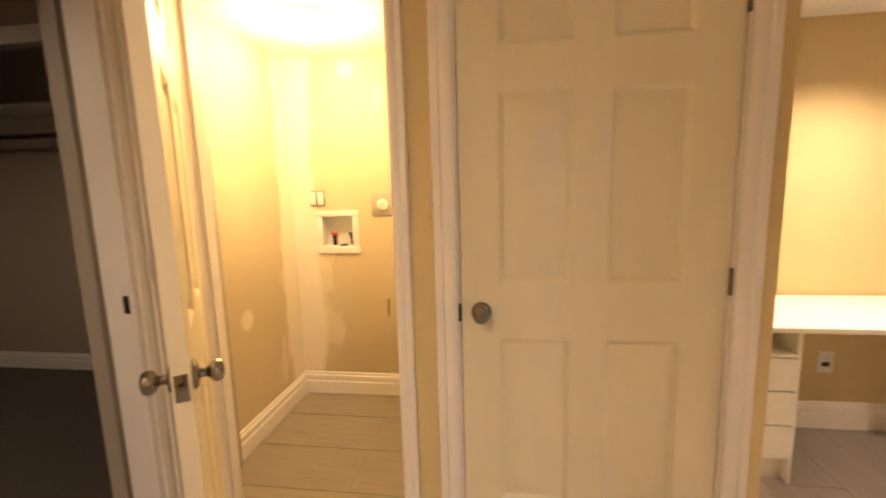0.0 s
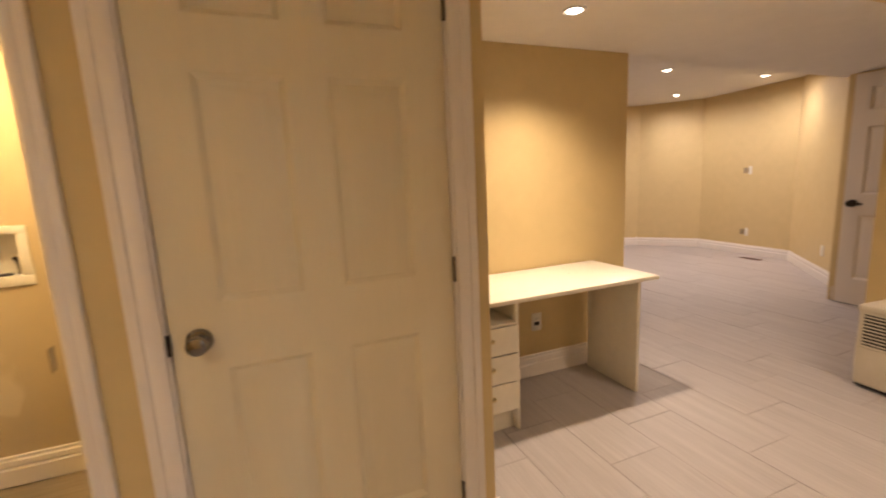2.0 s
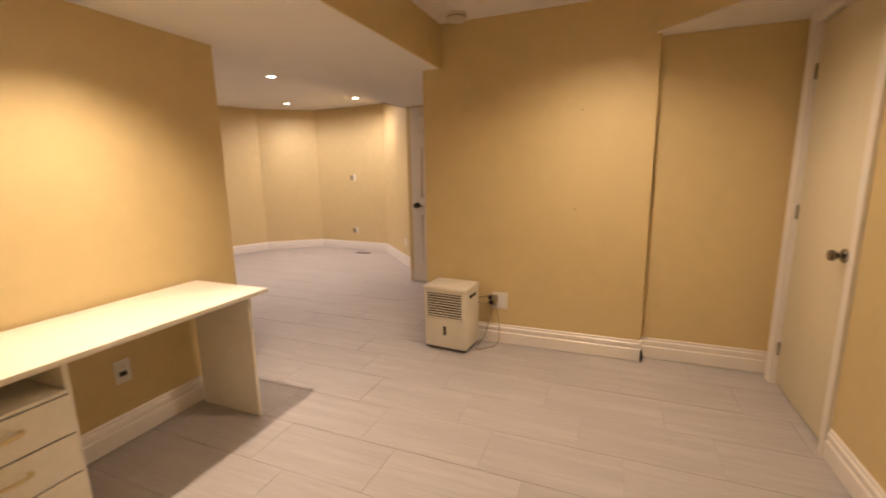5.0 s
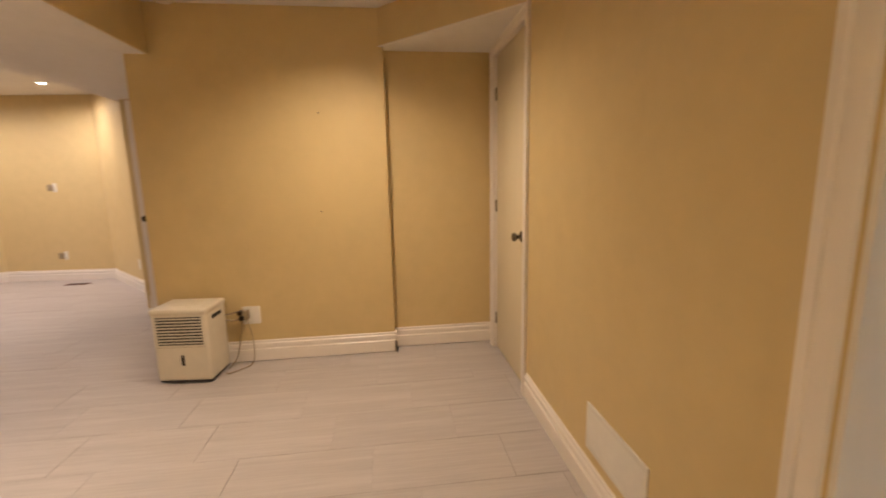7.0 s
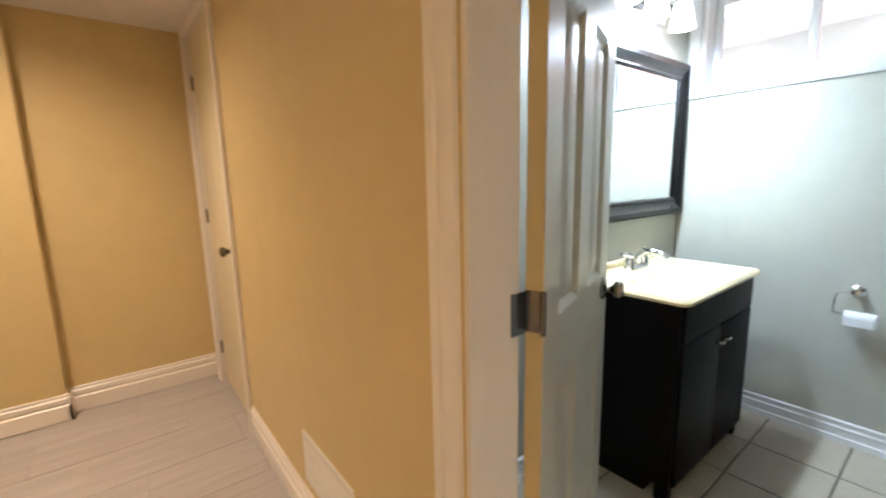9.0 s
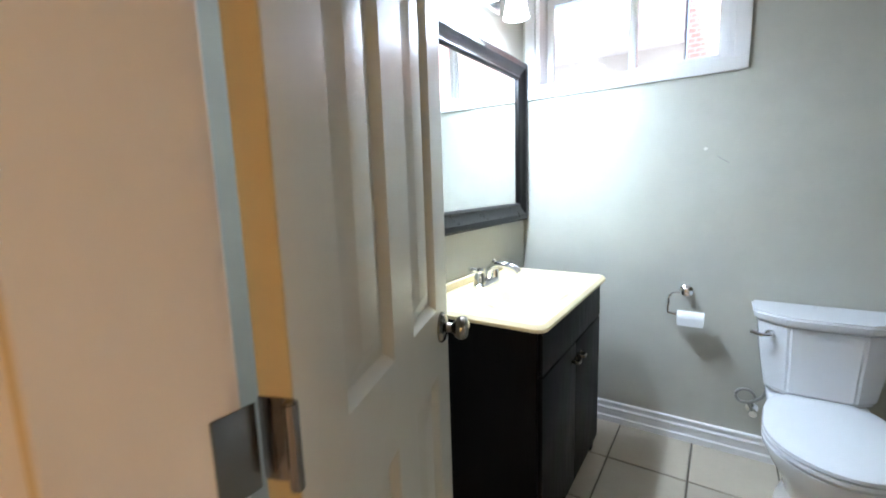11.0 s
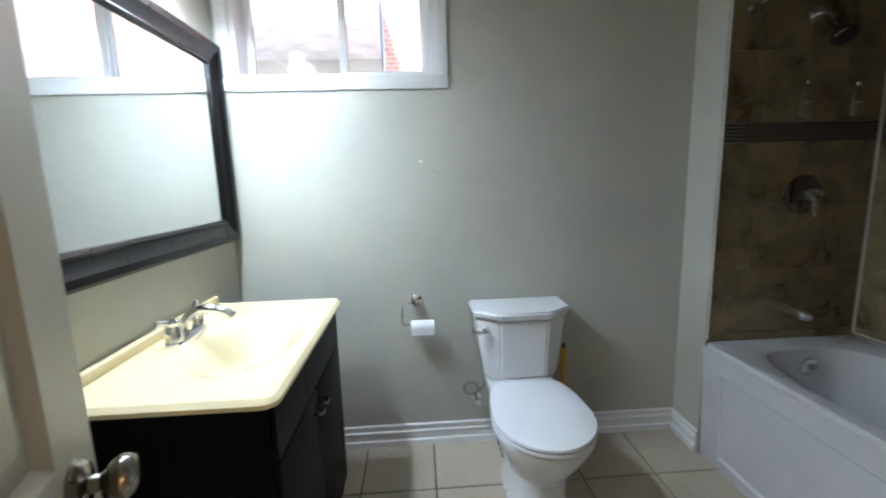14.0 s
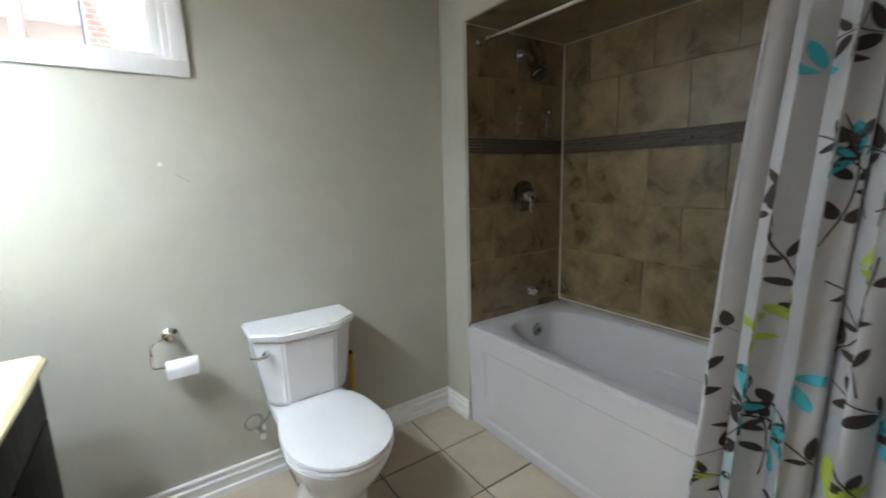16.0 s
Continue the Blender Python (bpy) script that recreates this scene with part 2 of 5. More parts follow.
M = {
    "ochre": painted("ochre_wall_paint", (0.62, 0.480, 0.238)),
    "greige": painted("greige_wall_paint", (0.467, 0.457, 0.390), 0.36, 0.3, 0.05),
    "ceiling": painted("white_ceiling_paint", (0.74, 0.71, 0.67), 0.8, 0.4, 0.04),
    "bedroom": painted("grey_bedroom_paint", (0.36, 0.31, 0.25)),
    "trim": woodwork("white_trim_paint", (0.79, 0.732, 0.665)),
    "door": woodwork("white_door_paint", (0.74, 0.655, 0.465), 0.42),
    # The common door paint, darkened for the dim light on this leaf.
    "dimmed_door": woodwork("dimmed_door_paint", (0.56, 0.52, 0.41), 0.34),
    "edge": woodwork("bare_yellowed_edge", (0.55, 0.42, 0.20), 0.5),
    "cool_trim": woodwork("white_window_paint", (0.80, 0.79, 0.775)),
    "desk": plain("cream_laminate", (0.82, 0.77, 0.645), 0.32),
    "desk_edge": plain("cream_drawer_pull", (0.72, 0.60, 0.33), 0.4),
    # Flat fill that paints the shade inside slots, grips and grilles.
    "dark": plain("gap_shade", (0.02, 0.017, 0.014), 0.7),
    "appliance": plain("ivory_plastic", (0.66, 0.60, 0.48), 0.42),
    "plate": plain("white_plastic", (0.75, 0.72, 0.66), 0.35),
    "well": plain("galvanised_sheet", (0.62, 0.63, 0.65), 0.5),
    "grey_plate": plain("grey_steel_plate", (0.42, 0.38, 0.29), 0.4, 0.3),
    "red": plain("red_plastic", (0.45, 0.03, 0.02), 0.4),
    "black": plain("black_plastic", (0.012, 0.012, 0.013), 0.35),
    "bronze": metal("dark_bronze", (0.05, 0.04, 0.035), 0.35),
    "nickel": metal("brushed_nickel", (0.26, 0.235, 0.20), 0.18),
    "chrome": metal("chrome", (0.80, 0.81, 0.83), 0.07),
    "porcelain": plain("white_porcelain", (0.78, 0.78, 0.78), 0.09, vary=0.03, scale=6),
    "tub": plain("white_acrylic", (0.60, 0.59, 0.59), 0.14, vary=0.04, scale=5),
    "counter": plain("ivory_cultured_marble", (0.78, 0.655, 0.40), 0.10, vary=0.05, scale=5),
    "espresso": lacquer(),
    "black_frame": lacquer("black_frame_lacquer", 0.26, 0.26),
    "lamp_shade": lit("lit_frosted_shade", (0.86, 0.94, 1.0), 4.0),
    "paper": plain("white_paper", (0.82, 0.81, 0.80), 0.9),
    "yellow": plain("yellow_plastic", (0.75, 0.42, 0.03), 0.45),
    "hose": plain("braided_hose", (0.30, 0.29, 0.27), 0.4, 0.5),
    "cord": plain("tan_cord", (0.30, 0.23, 0.14), 0.55),
    "caulk": plain("white_caulk", (0.62, 0.59, 0.53), 0.5),
    "grout": plain("taupe_grout", (0.13, 0.108, 0.080), 0.9),
    "hall_grout": plain("grey_grout", (0.385, 0.350, 0.330), 0.9),
    "laundry_tile": dimmed_tile(), "bath_tile": beige_tile(), "hall_tile": streaked_tile(), "wall_tile": slate_tile(),
    "band": woodwork("dark_mosaic_band", (0.062, 0.048, 0.034), 0.48),
    "plaster": raw_plaster(), "brick": brickwork(), "cloth": curtain_cloth(), "glass": clear_glass(),
    "mirror": metal("mirror_silver", (0.90, 0.92, 0.91), 0.012),
    "carpet": plain("dark_grey_carpet", (0.12, 0.105, 0.085), 0.95, vary=0.3, scale=60),
    "snow": plain("pale_ground", (0.55, 0.55, 0.54), 0.9, vary=0.2, scale=2),
    "roof": plain("grey_shingle", (0.62, 0.62, 0.64), 0.9, vary=0.3, scale=5),
    "pot": lit("lit_lamp_glass", (1.0, 0.90, 0.74), 8.0),
    "dome": lit("lit_frosted_dome", (1.0, 0.80, 0.46), 6.0),
    "brown_print": plain("dark_brown_print", (0.030, 0.018, 0.016), 0.6),
    "teal_print": plain("turquoise_print", (0.03, 0.42, 0.50), 0.6),
    "lime_print": plain("lime_print", (0.36, 0.47, 0.06), 0.6),
    "pale_print": plain("faded_teal_print", (0.42, 0.62, 0.64), 0.6),
    "rust": plain("brown_register", (0.16, 0.06, 0.03), 0.5),
}

# ---- mesh helpers ----


def box(bm, x0, x1, y0, y1, z0, z1, r=0.0, steps=2):
    made = bmesh.ops.create_cube(bm, size=1.0)["verts"]
    for v in made:
        v.co = ((x0 + x1) / 2 + v.co.x * (x1 - x0), (y0 + y1) / 2 + v.co.y * (y1 - y0), (z0 + z1) / 2 + v.co.z * (z1 - z0))
    if r > 0:
        edges = list({e for v in made for e in v.link_edges})
        bmesh.ops.bevel(bm, geom=edges, offset=r, segments=steps, affect="EDGES", profile=0.5)
    return bm


def boxes(*rows, r=0.0):
    bm = bmesh.new()
    for row in rows:
        box(bm, *row, r=r)
    return bm


def lathe(bm, profile, m=None, turns=24, cap=True):
    """Turns (radius, height) pairs about z, then moves them by m."""
    m = m or Matrix()
    rings = []
    for rad, h in profile:
        rings.append([bm.verts.new(m @ Vector((rad * math.cos(a), rad * math.sin(a), h))) for a in (2 * math.pi * k / turns for k in range(turns))])
    for a, b in zip(rings, rings[1:]):
        for k in range(turns):
            bm.faces.new((a[k], a[(k + 1) % turns], b[(k + 1) % turns], b[k]))
    if cap:
        bm.faces.new(rings[0][::-1])
        bm.faces.new(rings[-1])
    return bm


def loft(bm, rings, cap_low=True, cap_high=True):
    """Joins closed rings of equally many points."""
    made = [[bm.verts.new(p) for p in ring] for ring in rings]
    for a, b in zip(made, made[1:]):
        for k in range(len(a)):
            bm.faces.new((a[k], a[(k + 1) % len(a)], b[(k + 1) % len(a)], b[k]))
    if cap_low:
        bm.faces.new(made[0][::-1])
    if cap_high:
        bm.faces.new(made[-1])
    return bm


def tube(bm, points, radius, sides=8):
    points = [Vector(p) for p in points]
    rings = []
    for k, p in enumerate(points):
        way = (points[min(k + 1, len(points) - 1)] - points[max(k - 1, 0)]).normalized()
        side = way.cross(Vector((0, 0, 1)))
        side = side.normalized() if side.length > 0.05 else Vector((1, 0, 0))
        up = side.cross(way)
        rings.append([p + radius * (math.cos(a) * side + math.sin(a) * up) for a in (2 * math.pi * j / sides for j in range(sides))])
    return loft(bm, rings)


def smooth_path(points, per=6):
    """Catmull-Rom through the points."""
    pts = [Vector(p) for p in points]
    pts = [2 * pts[0] - pts[1]] + pts + [2 * pts[-1] - pts[-2]]
    out = []
    for a, b, c, d in zip(pts, pts[1:], pts[2:], pts[3:]):
        for k in range(per):
            t = k / per
            out.append(0.5 * (2 * b + (c - a) * t + (2 * a - 5 * b + 4 * c - d) * t * t + (3 * b - a - 3 * c + d) * t ** 3))
    return out + [pts[-2]]


def sweep(bm, profile, start, along, out, up=(0, 0, 1)):
    """Extrudes a closed (out, up) profile from start by the vector along."""
    start, along, out, up = Vector(start), Vector(along), Vector(out), Vector(up)
    rings = [[start + shift + a * out + b * up for a, b in profile] for shift in (Vector(), along)]
    return loft(bm, rings)


def superellipse(cx, cy, rx, ry, z, power=2.6, count=40):
    ring = []
    for k in range(count):
        a = 2 * math.pi * k / count
        c, s = math.cos(a), math.sin(a)
        ring.append((cx + rx * math.copysign(abs(c) ** (2 / power), c), cy + ry * math.copysign(abs(s) ** (2 / power), s), z))
    return ring


def link_mesh(name, bm, material, flat=False):
    bmesh.ops.recalc_face_normals(bm, faces=bm.faces)
    data = bpy.data.meshes.new(name)
    bm.to_mesh(data)
    bm.free()
    data.materials.append(M[material])
    if not flat:
        data.polygons.foreach_set("use_smooth", [True] * len(data.polygons))
        data.set_sharp_from_angle(angle=radians(32))
    return new(name, data)


def part(name, bm, material, parent, label="", m=None):
    ob = link_mesh(name, bm, material)
    ob.parent = parent
    if m is not None:
        ob.matrix_basis = m
    return tagged(ob, label)


def thing(name, label, category, m=None, group=""):
    ob = new(name)
    ob.matrix_basis = m or Matrix()
    ob.empty_display_size = 0.1
    return tagged(ob, label, category, group)


def setting(name, bm, material, label="", category=""):
    return tagged(link_mesh(name, bm, material), label, category, kind="structure")


# ---- the large structure ----
HALL_Z, LOW_Z, FAR_Z, BATH_Z = 2.35, 2.05, 2.39, 2.22


def wall_along_x(bm, x0, x1, y0, y1, z0, z1, gaps=()):
    """A wall with gaps (from, to, bottom, top)."""
    at = x0
    for a, b, low, top in sorted(gaps):
        if a > at:
            box(bm, at, a, y0, y1, z0, z1)
        if low > z0:
            box(bm, a, b, y0, y1, z0, low)
        if top < z1:
            box(bm, a, b, y0, y1, top, z1)
        at = b
    if at < x1:
        box(bm, at, x1, y0, y1, z0, z1)
    return bm


def wall_along_y(bm, y0, y1, x0, x1, z0, z1, gaps=()):
    at = y0
    for a, b, low, top in sorted(gaps):
        if a > at:
            box(bm, x0, x1, at, a, z0, z1)
        if low > z0:
            box(bm, x0, x1, a, b, z0, low)
        if top < z1:
            box(bm, x0, x1, a, b, top, z1)
        at = b
    if at < y1:
        box(bm, x0, x1, at, y1, z0, z1)
    return bm


# openings: laundry, closet, bathroom, corner door
LAUNDRY, CLOSET, BATH, CORNER = (-0.815, -0.083), (0.105, 0.930), (0.675, 1.312), (2.985, 3.675)
TOP = 2.045
setting("wall_north", wall_along_x(bmesh.new(), -1.04, 1.04, 1.40, 1.46, 0, HALL_Z, [(*LAUNDRY, 0, TOP), (*CLOSET, 0, TOP)]), "ochre", "ochre painted wall with two doorways", "wall")
setting("wall_north_back", wall_along_x(bmesh.new(), -1.04, 0.98, 1.46, 1.52, 0, HALL_Z, [(*LAUNDRY, 0, TOP), (*CLOSET, 0, TOP)]), "plaster", "unpainted primed drywall behind the doorways", "wall")
setting("wall_corner", boxes((0.98, 1.04, 1.46, 2.40, 0, HALL_Z)), "ochre", "ochre painted return wall beside the desk", "wall")
setting("wall_desk", boxes((0.98, 2.625, 2.40, 2.52, 0, LOW_Z + 0.4)), "ochre", "ochre painted wall behind the desk", "wall")
setting("wall_east", boxes((3.72, 3.87, -0.030, 1.555, 0, HALL_Z), (3.87, 5.30, 1.43, 1.555, 0, FAR_Z)), "ochre", "ochre painted wall behind the dehumidifier", "wall")
setting("wall_niche", boxes((3.80, 3.96, -0.89, -0.030, 0, HALL_Z)), "ochre", "ochre painted recessed corner wall", "wall")
setting("wall_south", wall_along_x(bmesh.new(), -1.04, 3.80, -0.83, -0.77, 0, HALL_Z, [(*BATH, 0, TOP), (*CORNER, 0, 2.07)]), "ochre", "ochre painted wall with two doorways", "wall")
setting("wall_south_bath", wall_along_x(bmesh.new(), -0.15, 1.84, -0.89, -0.83, 0, BATH_Z + 0.13, [(*BATH, 0, TOP)]), "greige", "greige painted bathroom side of the wall", "wall")
setting("wall_west", wall_along_y(bmesh.new(), -0.77, 1.40, -1.00, -0.94, 0, HALL_Z, [(0.49, 1.30, 0, TOP)]), "ochre", "ochre painted wall with a doorway", "wall")
setting("wall_west_bedroom", wall_along_y(bmesh.new(), -0.83, 1.81, -1.16, -1.10, 0, HALL_Z, [(0.49, 1.30, 0, TOP)]), "bedroom", "grey painted bedroom side of the wall", "wall")
setting("wall_corner_closer", boxes((2.90, 3.80, -1.02, -0.96, 0, HALL_Z)), "plaster", "plain wall behind the corner door", "wall")
setting("wall_closet_back", boxes((-0.03, 0.98, 2.30, 2.40, 0, HALL_Z), (-0.03, 0.03, 1.52, 2.30, 0, HALL_Z)), "plaster", "plain wall closing the closet", "wall")
# laundry room
setting("wall_laundry_west", boxes((-1.09, -1.03, 1.52, 2.56, 0, 2.12)), "plaster", "primed drywall with filler patches", "wall")
setting("wall_laundry_north", wall_along_x(bmesh.new(), -1.09, 0.03, 2.56, 2.66, 0, 2.12, [(-0.850, -0.650, 0.965, 1.158)]), "plaster", "primed drywall with filler patches and a valve box", "wall")
setting("wall_laundry_east", boxes((-0.060, -0.03, 1.52, 2.56, 0, 2.12)), "plaster", "primed drywall of the laundry", "wall")
setting("ceiling_laundry", boxes((-1.09, 0.0, 1.46, 2.66, 2.09, 2.20)), "ceiling", "white laundry ceiling", "ceiling")
# bedroom
setting("wall_bedroom", boxes((-4.6, -4.5, -1.6, 3.0, 0, 2.5), (-4.5, -1.06, -1.6, -1.5, 0, 2.5), (-4.5, -1.10, 2.76, 2.86, 0, 2.5), (-1.16, -1.09, 1.87, 2.76, 0, 2.5), (-1.06, -1.00, -1.6, 0.49, 0, 2.5), (-1.06, -1.00, 1.30, 1.81, 0, 2.5), (-1.06, -1.00, 0.49, 1.30, TOP, 2.5)), "bedroom", "grey painted bedroom and closet walls", "wall")
setting("wall_bedroom_closet", wall_along_x(bmesh.new(), -4.5, -1.06, 1.81, 1.87, 0, 2.5, [(-3.6, -1.715, 0, 2.0)]), "bedroom", "grey painted wall with a wide closet opening", "wall")
setting("ceiling_bedroom", boxes((-4.6, -1.06, -1.6, 2.86, 2.38, 2.5)), "ceiling", "unlit bedroom ceiling", "ceiling")
setting("floor_bedroom", boxes((-4.6, -1.045, -1.6, 2.86, -0.1, -0.002)), "carpet", "dark grey bedroom floor", "floor")
# ceilings
setting("ceiling_hall", boxes((-1.16, 3.96, -0.89, 1.47, HALL_Z, HALL_Z + 0.1)), "ceiling", "white hall ceiling", "ceiling")
setting("bulkhead", boxes((1.04, 3.72, 1.412, 1.424, LOW_Z - 0.002, HALL_Z)), "ochre", "ochre face of the lowered ceiling", "wall")
setting("ceiling_low", boxes((1.04, 5.36, 1.425, 2.53, LOW_Z, FAR_Z + 0.1)), "ceiling", "white lowered ceiling above the desk", "ceiling")
setting("ceiling_far", boxes((2.40, 7.3, 2.531, 8.0, FAR_Z, FAR_Z + 0.1)), "ceiling", "white ceiling of the large room", "ceiling")
# Unseen cover, added to stop sunlight leaking between the ceilings.
setting("roof_slab", boxes((-4.8, 7.6, -3.2, 8.2, 2.56, 2.7)), "ceiling", "unseen slab over all rooms, added to keep the sun out", "ceiling")
bm = bmesh.new()
loft(bm, [[(3.735, 0.012, z), (2.915, -0.80, z), (3.85, -0.80, z), (3.85, 0.012, z)] for z in (2.120, HALL_Z)])
setting("bulkhead_corner", bm, "ochre", "ochre slanting bulkhead over the corner", "wall")
bm = bmesh.new()
loft(bm, [[(3.728, 0.008, z), (2.922, -0.795, z), (3.85, -0.795, z), (3.85, 0.008, z)] for z in (2.112, 2.120)])
setting("ceiling_corner", bm, "ceiling", "white underside of the slanting bulkhead", "ceiling")
# large room: a faceted outer wall
FACETS = [(2.47, 7.50), (5.13, 6.33), (6.34, 5.80), (6.93, 5.07), (6.83, 3.68), (5.72, 2.64), (5.24, 2.42)]
bm = bmesh.new()
outer = [(x + 0.12 * dx, y + 0.12 * dy) for (x, y), (dx, dy) in zip(FACETS, [(0.4, 0.9), (0.4, 0.9), (0.6, 0.8), (1, 0.2), (0.9, -0.4), (0.6, -0.8), (0.5, -0.8)])]
for k in range(len(FACETS) - 1):
    a, b, c, d = FACETS[k], FACETS[k + 1], outer[k + 1], outer[k]
    loft(bm, [[(*a, z), (*b, z), (*c, z), (*d, z)] for z in (0, FAR_Z)])
setting("wall_far", bm, "ochre", "ochre painted faceted wall of the large room", "wall")
setting("wall_far_west", boxes((2.41, 2.47, 2.52, 8.1, 0, FAR_Z + 0.1), (2.41, 7.4, 8.0, 8.1, 0, 2.6), (7.3, 7.4, 1.4, 8.1, 0, 2.6), (5.3, 7.4, 1.4, 1.5, 0, 2.6)), "ochre", "ochre painted side wall of the large room", "wall")
setting("wall_far_door", boxes((5.24, 5.34, 1.555, 2.46, 0, FAR_Z)), "ochre", "ochre painted wall round a white door", "wall")
# bathroom
setting("wall_bath_east", boxes((1.84, 1.94, -2.91, -0.83, 0, BATH_Z)), "greige", "greige painted wall behind the vanity", "wall")
WIN = (0.960, 1.775, 1.678, 2.138)
setting("wall_window", wall_along_x(bmesh.new(), -0.25, 1.84, -2.97, -2.81, 0, BATH_Z, [WIN[:2] + WIN[2:]]), "greige", "greige painted wall with a high window", "wall")
setting("wall_bath_west", wall_along_y(bmesh.new(), -2.81, -0.83, -0.25, -0.15, 0, BATH_Z, [(-2.622, -1.06, 0, 1.93)]), "greige", "greige painted wall round the tub alcove", "wall")
setting("wall_alcove", boxes((-0.92, -0.82, -2.72, -0.96, 0, 2.1), (-0.82, -0.25, -2.72, -2.624, 0, 2.1), (-0.82, -0.25, -1.055, -0.96, 0, 2.1)), "grout", "grouted backing of the tub alcove", "wall")
setting("ceiling_alcove", boxes((-0.92, -0.252, -2.622, -1.055, 1.924, 1.99), (-0.252, -0.153, -2.620, -1.058, 1.924, 1.9285)), "wall_tile", "dark tiled alcove ceiling", "ceiling")
setting("ceiling_bath", boxes((-0.25, 1.94, -2.97, -0.83, BATH_Z, BATH_Z + 0.1)), "ceiling", "white bathroom ceiling", "ceiling")
BATH_FLOOR = 0.020
setting("threshold", boxes((BATH[0], BATH[1], -0.89, -0.77, -0.02, 0.024), r=0.003), "trim", "pale doorway threshold", "threshold")

# ---- trim ----
BASE = [(0, 0), (0.007, 0), (0.007, 0.005), (0.016, 0.005), (0.016, 0.086), (0.009, 0.093), (0.009, 0.099), (0.014, 0.104), (0.014, 0.126), (0.007, 0.133), (0.008, 0.145), (0.004, 0.150), (0, 0.150)]


BATH_BASE = [(0, 0), (0.019, 0), (0.019, 0.040), (0.011, 0.046), (0.011, 0.086), (0.015, 0.092), (0.015, 0.102), (0.007, 0.110), (0.006, 0.127), (0.012, 0.133), (0.012, 0.144), (0.006, 0.150), (0, 0.150)]


def baseboard(p, q, out, low=0.0, height=0.150, shoe=False):
    bm = bmesh.new()
    profile = [(a, b * height / 0.150) for a, b in (BATH_BASE if shoe else BASE)]
    start, along = Vector((*p, low)), Vector((q[0] - p[0], q[1] - p[1], 0))
    sweep(bm, profile, start, along, (*out, 0))
    return setting("baseboard", bm, "cool_trim" if shoe else "trim", "white moulded baseboard", "baseboard")


baseboard((-0.94, 0.41), (-0.94, -0.77), (1, 0))
baseboard((0.996, 1.40), (1.056, 1.40), (0, -1))
baseboard((1.04, 1.385), (1.04, 2.40), (1, 0))
baseboard((1.056, 2.40), (2.625, 2.40), (0, -1))
baseboard((2.625, 2.40), (2.625, 2.52), (1, 0))
baseboard((3.72, 1.571), (3.72, -0.046), (-1, 0))
baseboard((3.704, -0.030), (3.80, -0.030), (0, -1))
baseboard((3.80, -0.030), (3.80, -0.77), (-1, 0))
baseboard((2.926, -0.77), (1.40, -0.77), (0, 1))
baseboard((0.60, -0.77), (-0.94, -0.77), (0, 1))
baseboard((3.704, 1.555), (5.24, 1.555), (0, 1))
for k in range(len(FACETS) - 1):
    (ax, ay), (bx, by) = FACETS[k], FACETS[k + 1]
    side = Vector((by - ay, ax - bx)).normalized()
    if side.dot(Vector((4.5 - ax, 4.3 - ay))) < 0:
        side = -side
    baseboard((ax, ay), (bx, by), tuple(side), height=0.14)
baseboard((-1.03, 1.52), (-1.03, 2.56), (1, 0), height=0.148)
baseboard((-1.03, 2.56), (-0.06, 2.56), (0, -1), height=0.148)
baseboard((-4.5, 2.76), (-1.16, 2.76), (0, -1), height=0.13)
baseboard((1.84, -2.81), (-0.15, -2.81), (0, 1), low=BATH_FLOOR, height=0.104, shoe=True)
baseboard((-0.15, -2.81), (-0.15, -2.622), (1, 0), low=BATH_FLOOR, height=0.098, shoe=True)
baseboard((1.84, -2.81), (1.84, -0.89), (-1, 0), low=BATH_FLOOR, height=0.098, shoe=True)

CASE = [(0, 0), (0, 0.010), (0.006, 0.014), (0.030, 0.016), (0.040, 0.013), (0.046, 0.019), (0.066, 0.019), (0.070, 0.015), (0.070, 0)]


def casing(p, q, along, out, low, top, sides=(1, 1), width=0.070):
    """Door casing round an opening from p to q (plan), with mitred corners."""
    bm = bmesh.new()
    a, o = Vector((*along, 0)), Vector((*out, 0))
    prof = [(u * width / 0.070, d) for u, d in CASE]
    for use, base, way in ((sides[0], p, -1), (sides[1], q, 1)):
        if use:
            b = Vector((*base, 0))
            loft(bm, [[b + a * way * u + o * d + Vector((0, 0, z + (u if z > low else 0))) for u, d in prof] for z in (low, top)])
    pb, qb = Vector((*p, top)), Vector((*q, top))
    loft(bm, [[pb - a * u * sides[0] + o * d + Vector((0, 0, u)) for u, d in prof], [qb + a * u * sides[1] + o * d + Vector((0, 0, u)) for u, d in prof]])
    return setting("door_casing", bm, "trim", "white moulded door casing", "trim")


def jamb(x0, x1, y0, y1, top, stop_y, name="door_jamb", bead=(1, 1)):
    """Lining of an opening in a wall along x, with a stop bead."""
    bm = boxes((x0, x0 + 0.012, y0, y1, 0, top), (x1 - 0.012, x1, y0, y1, 0, top), (x0 + 0.012, x1 - 0.012, y0, y1, top - 0.012, top))
    if bead[0]:
        box(bm, x0 + 0.012, x0 + 0.022, stop_y - 0.016, stop_y + 0.016, 0, top - 0.012)
    if bead[1]:
        box(bm, x1 - 0.022, x1 - 0.012, stop_y - 0.016, stop_y + 0.016, 0, top - 0.012)
    box(bm, x0 + 0.022, x1 - 0.022, stop_y - 0.016, stop_y + 0.016, top - 0.022, top - 0.012)
    return setting(name, bm, "trim", "white painted door lining", "trim")


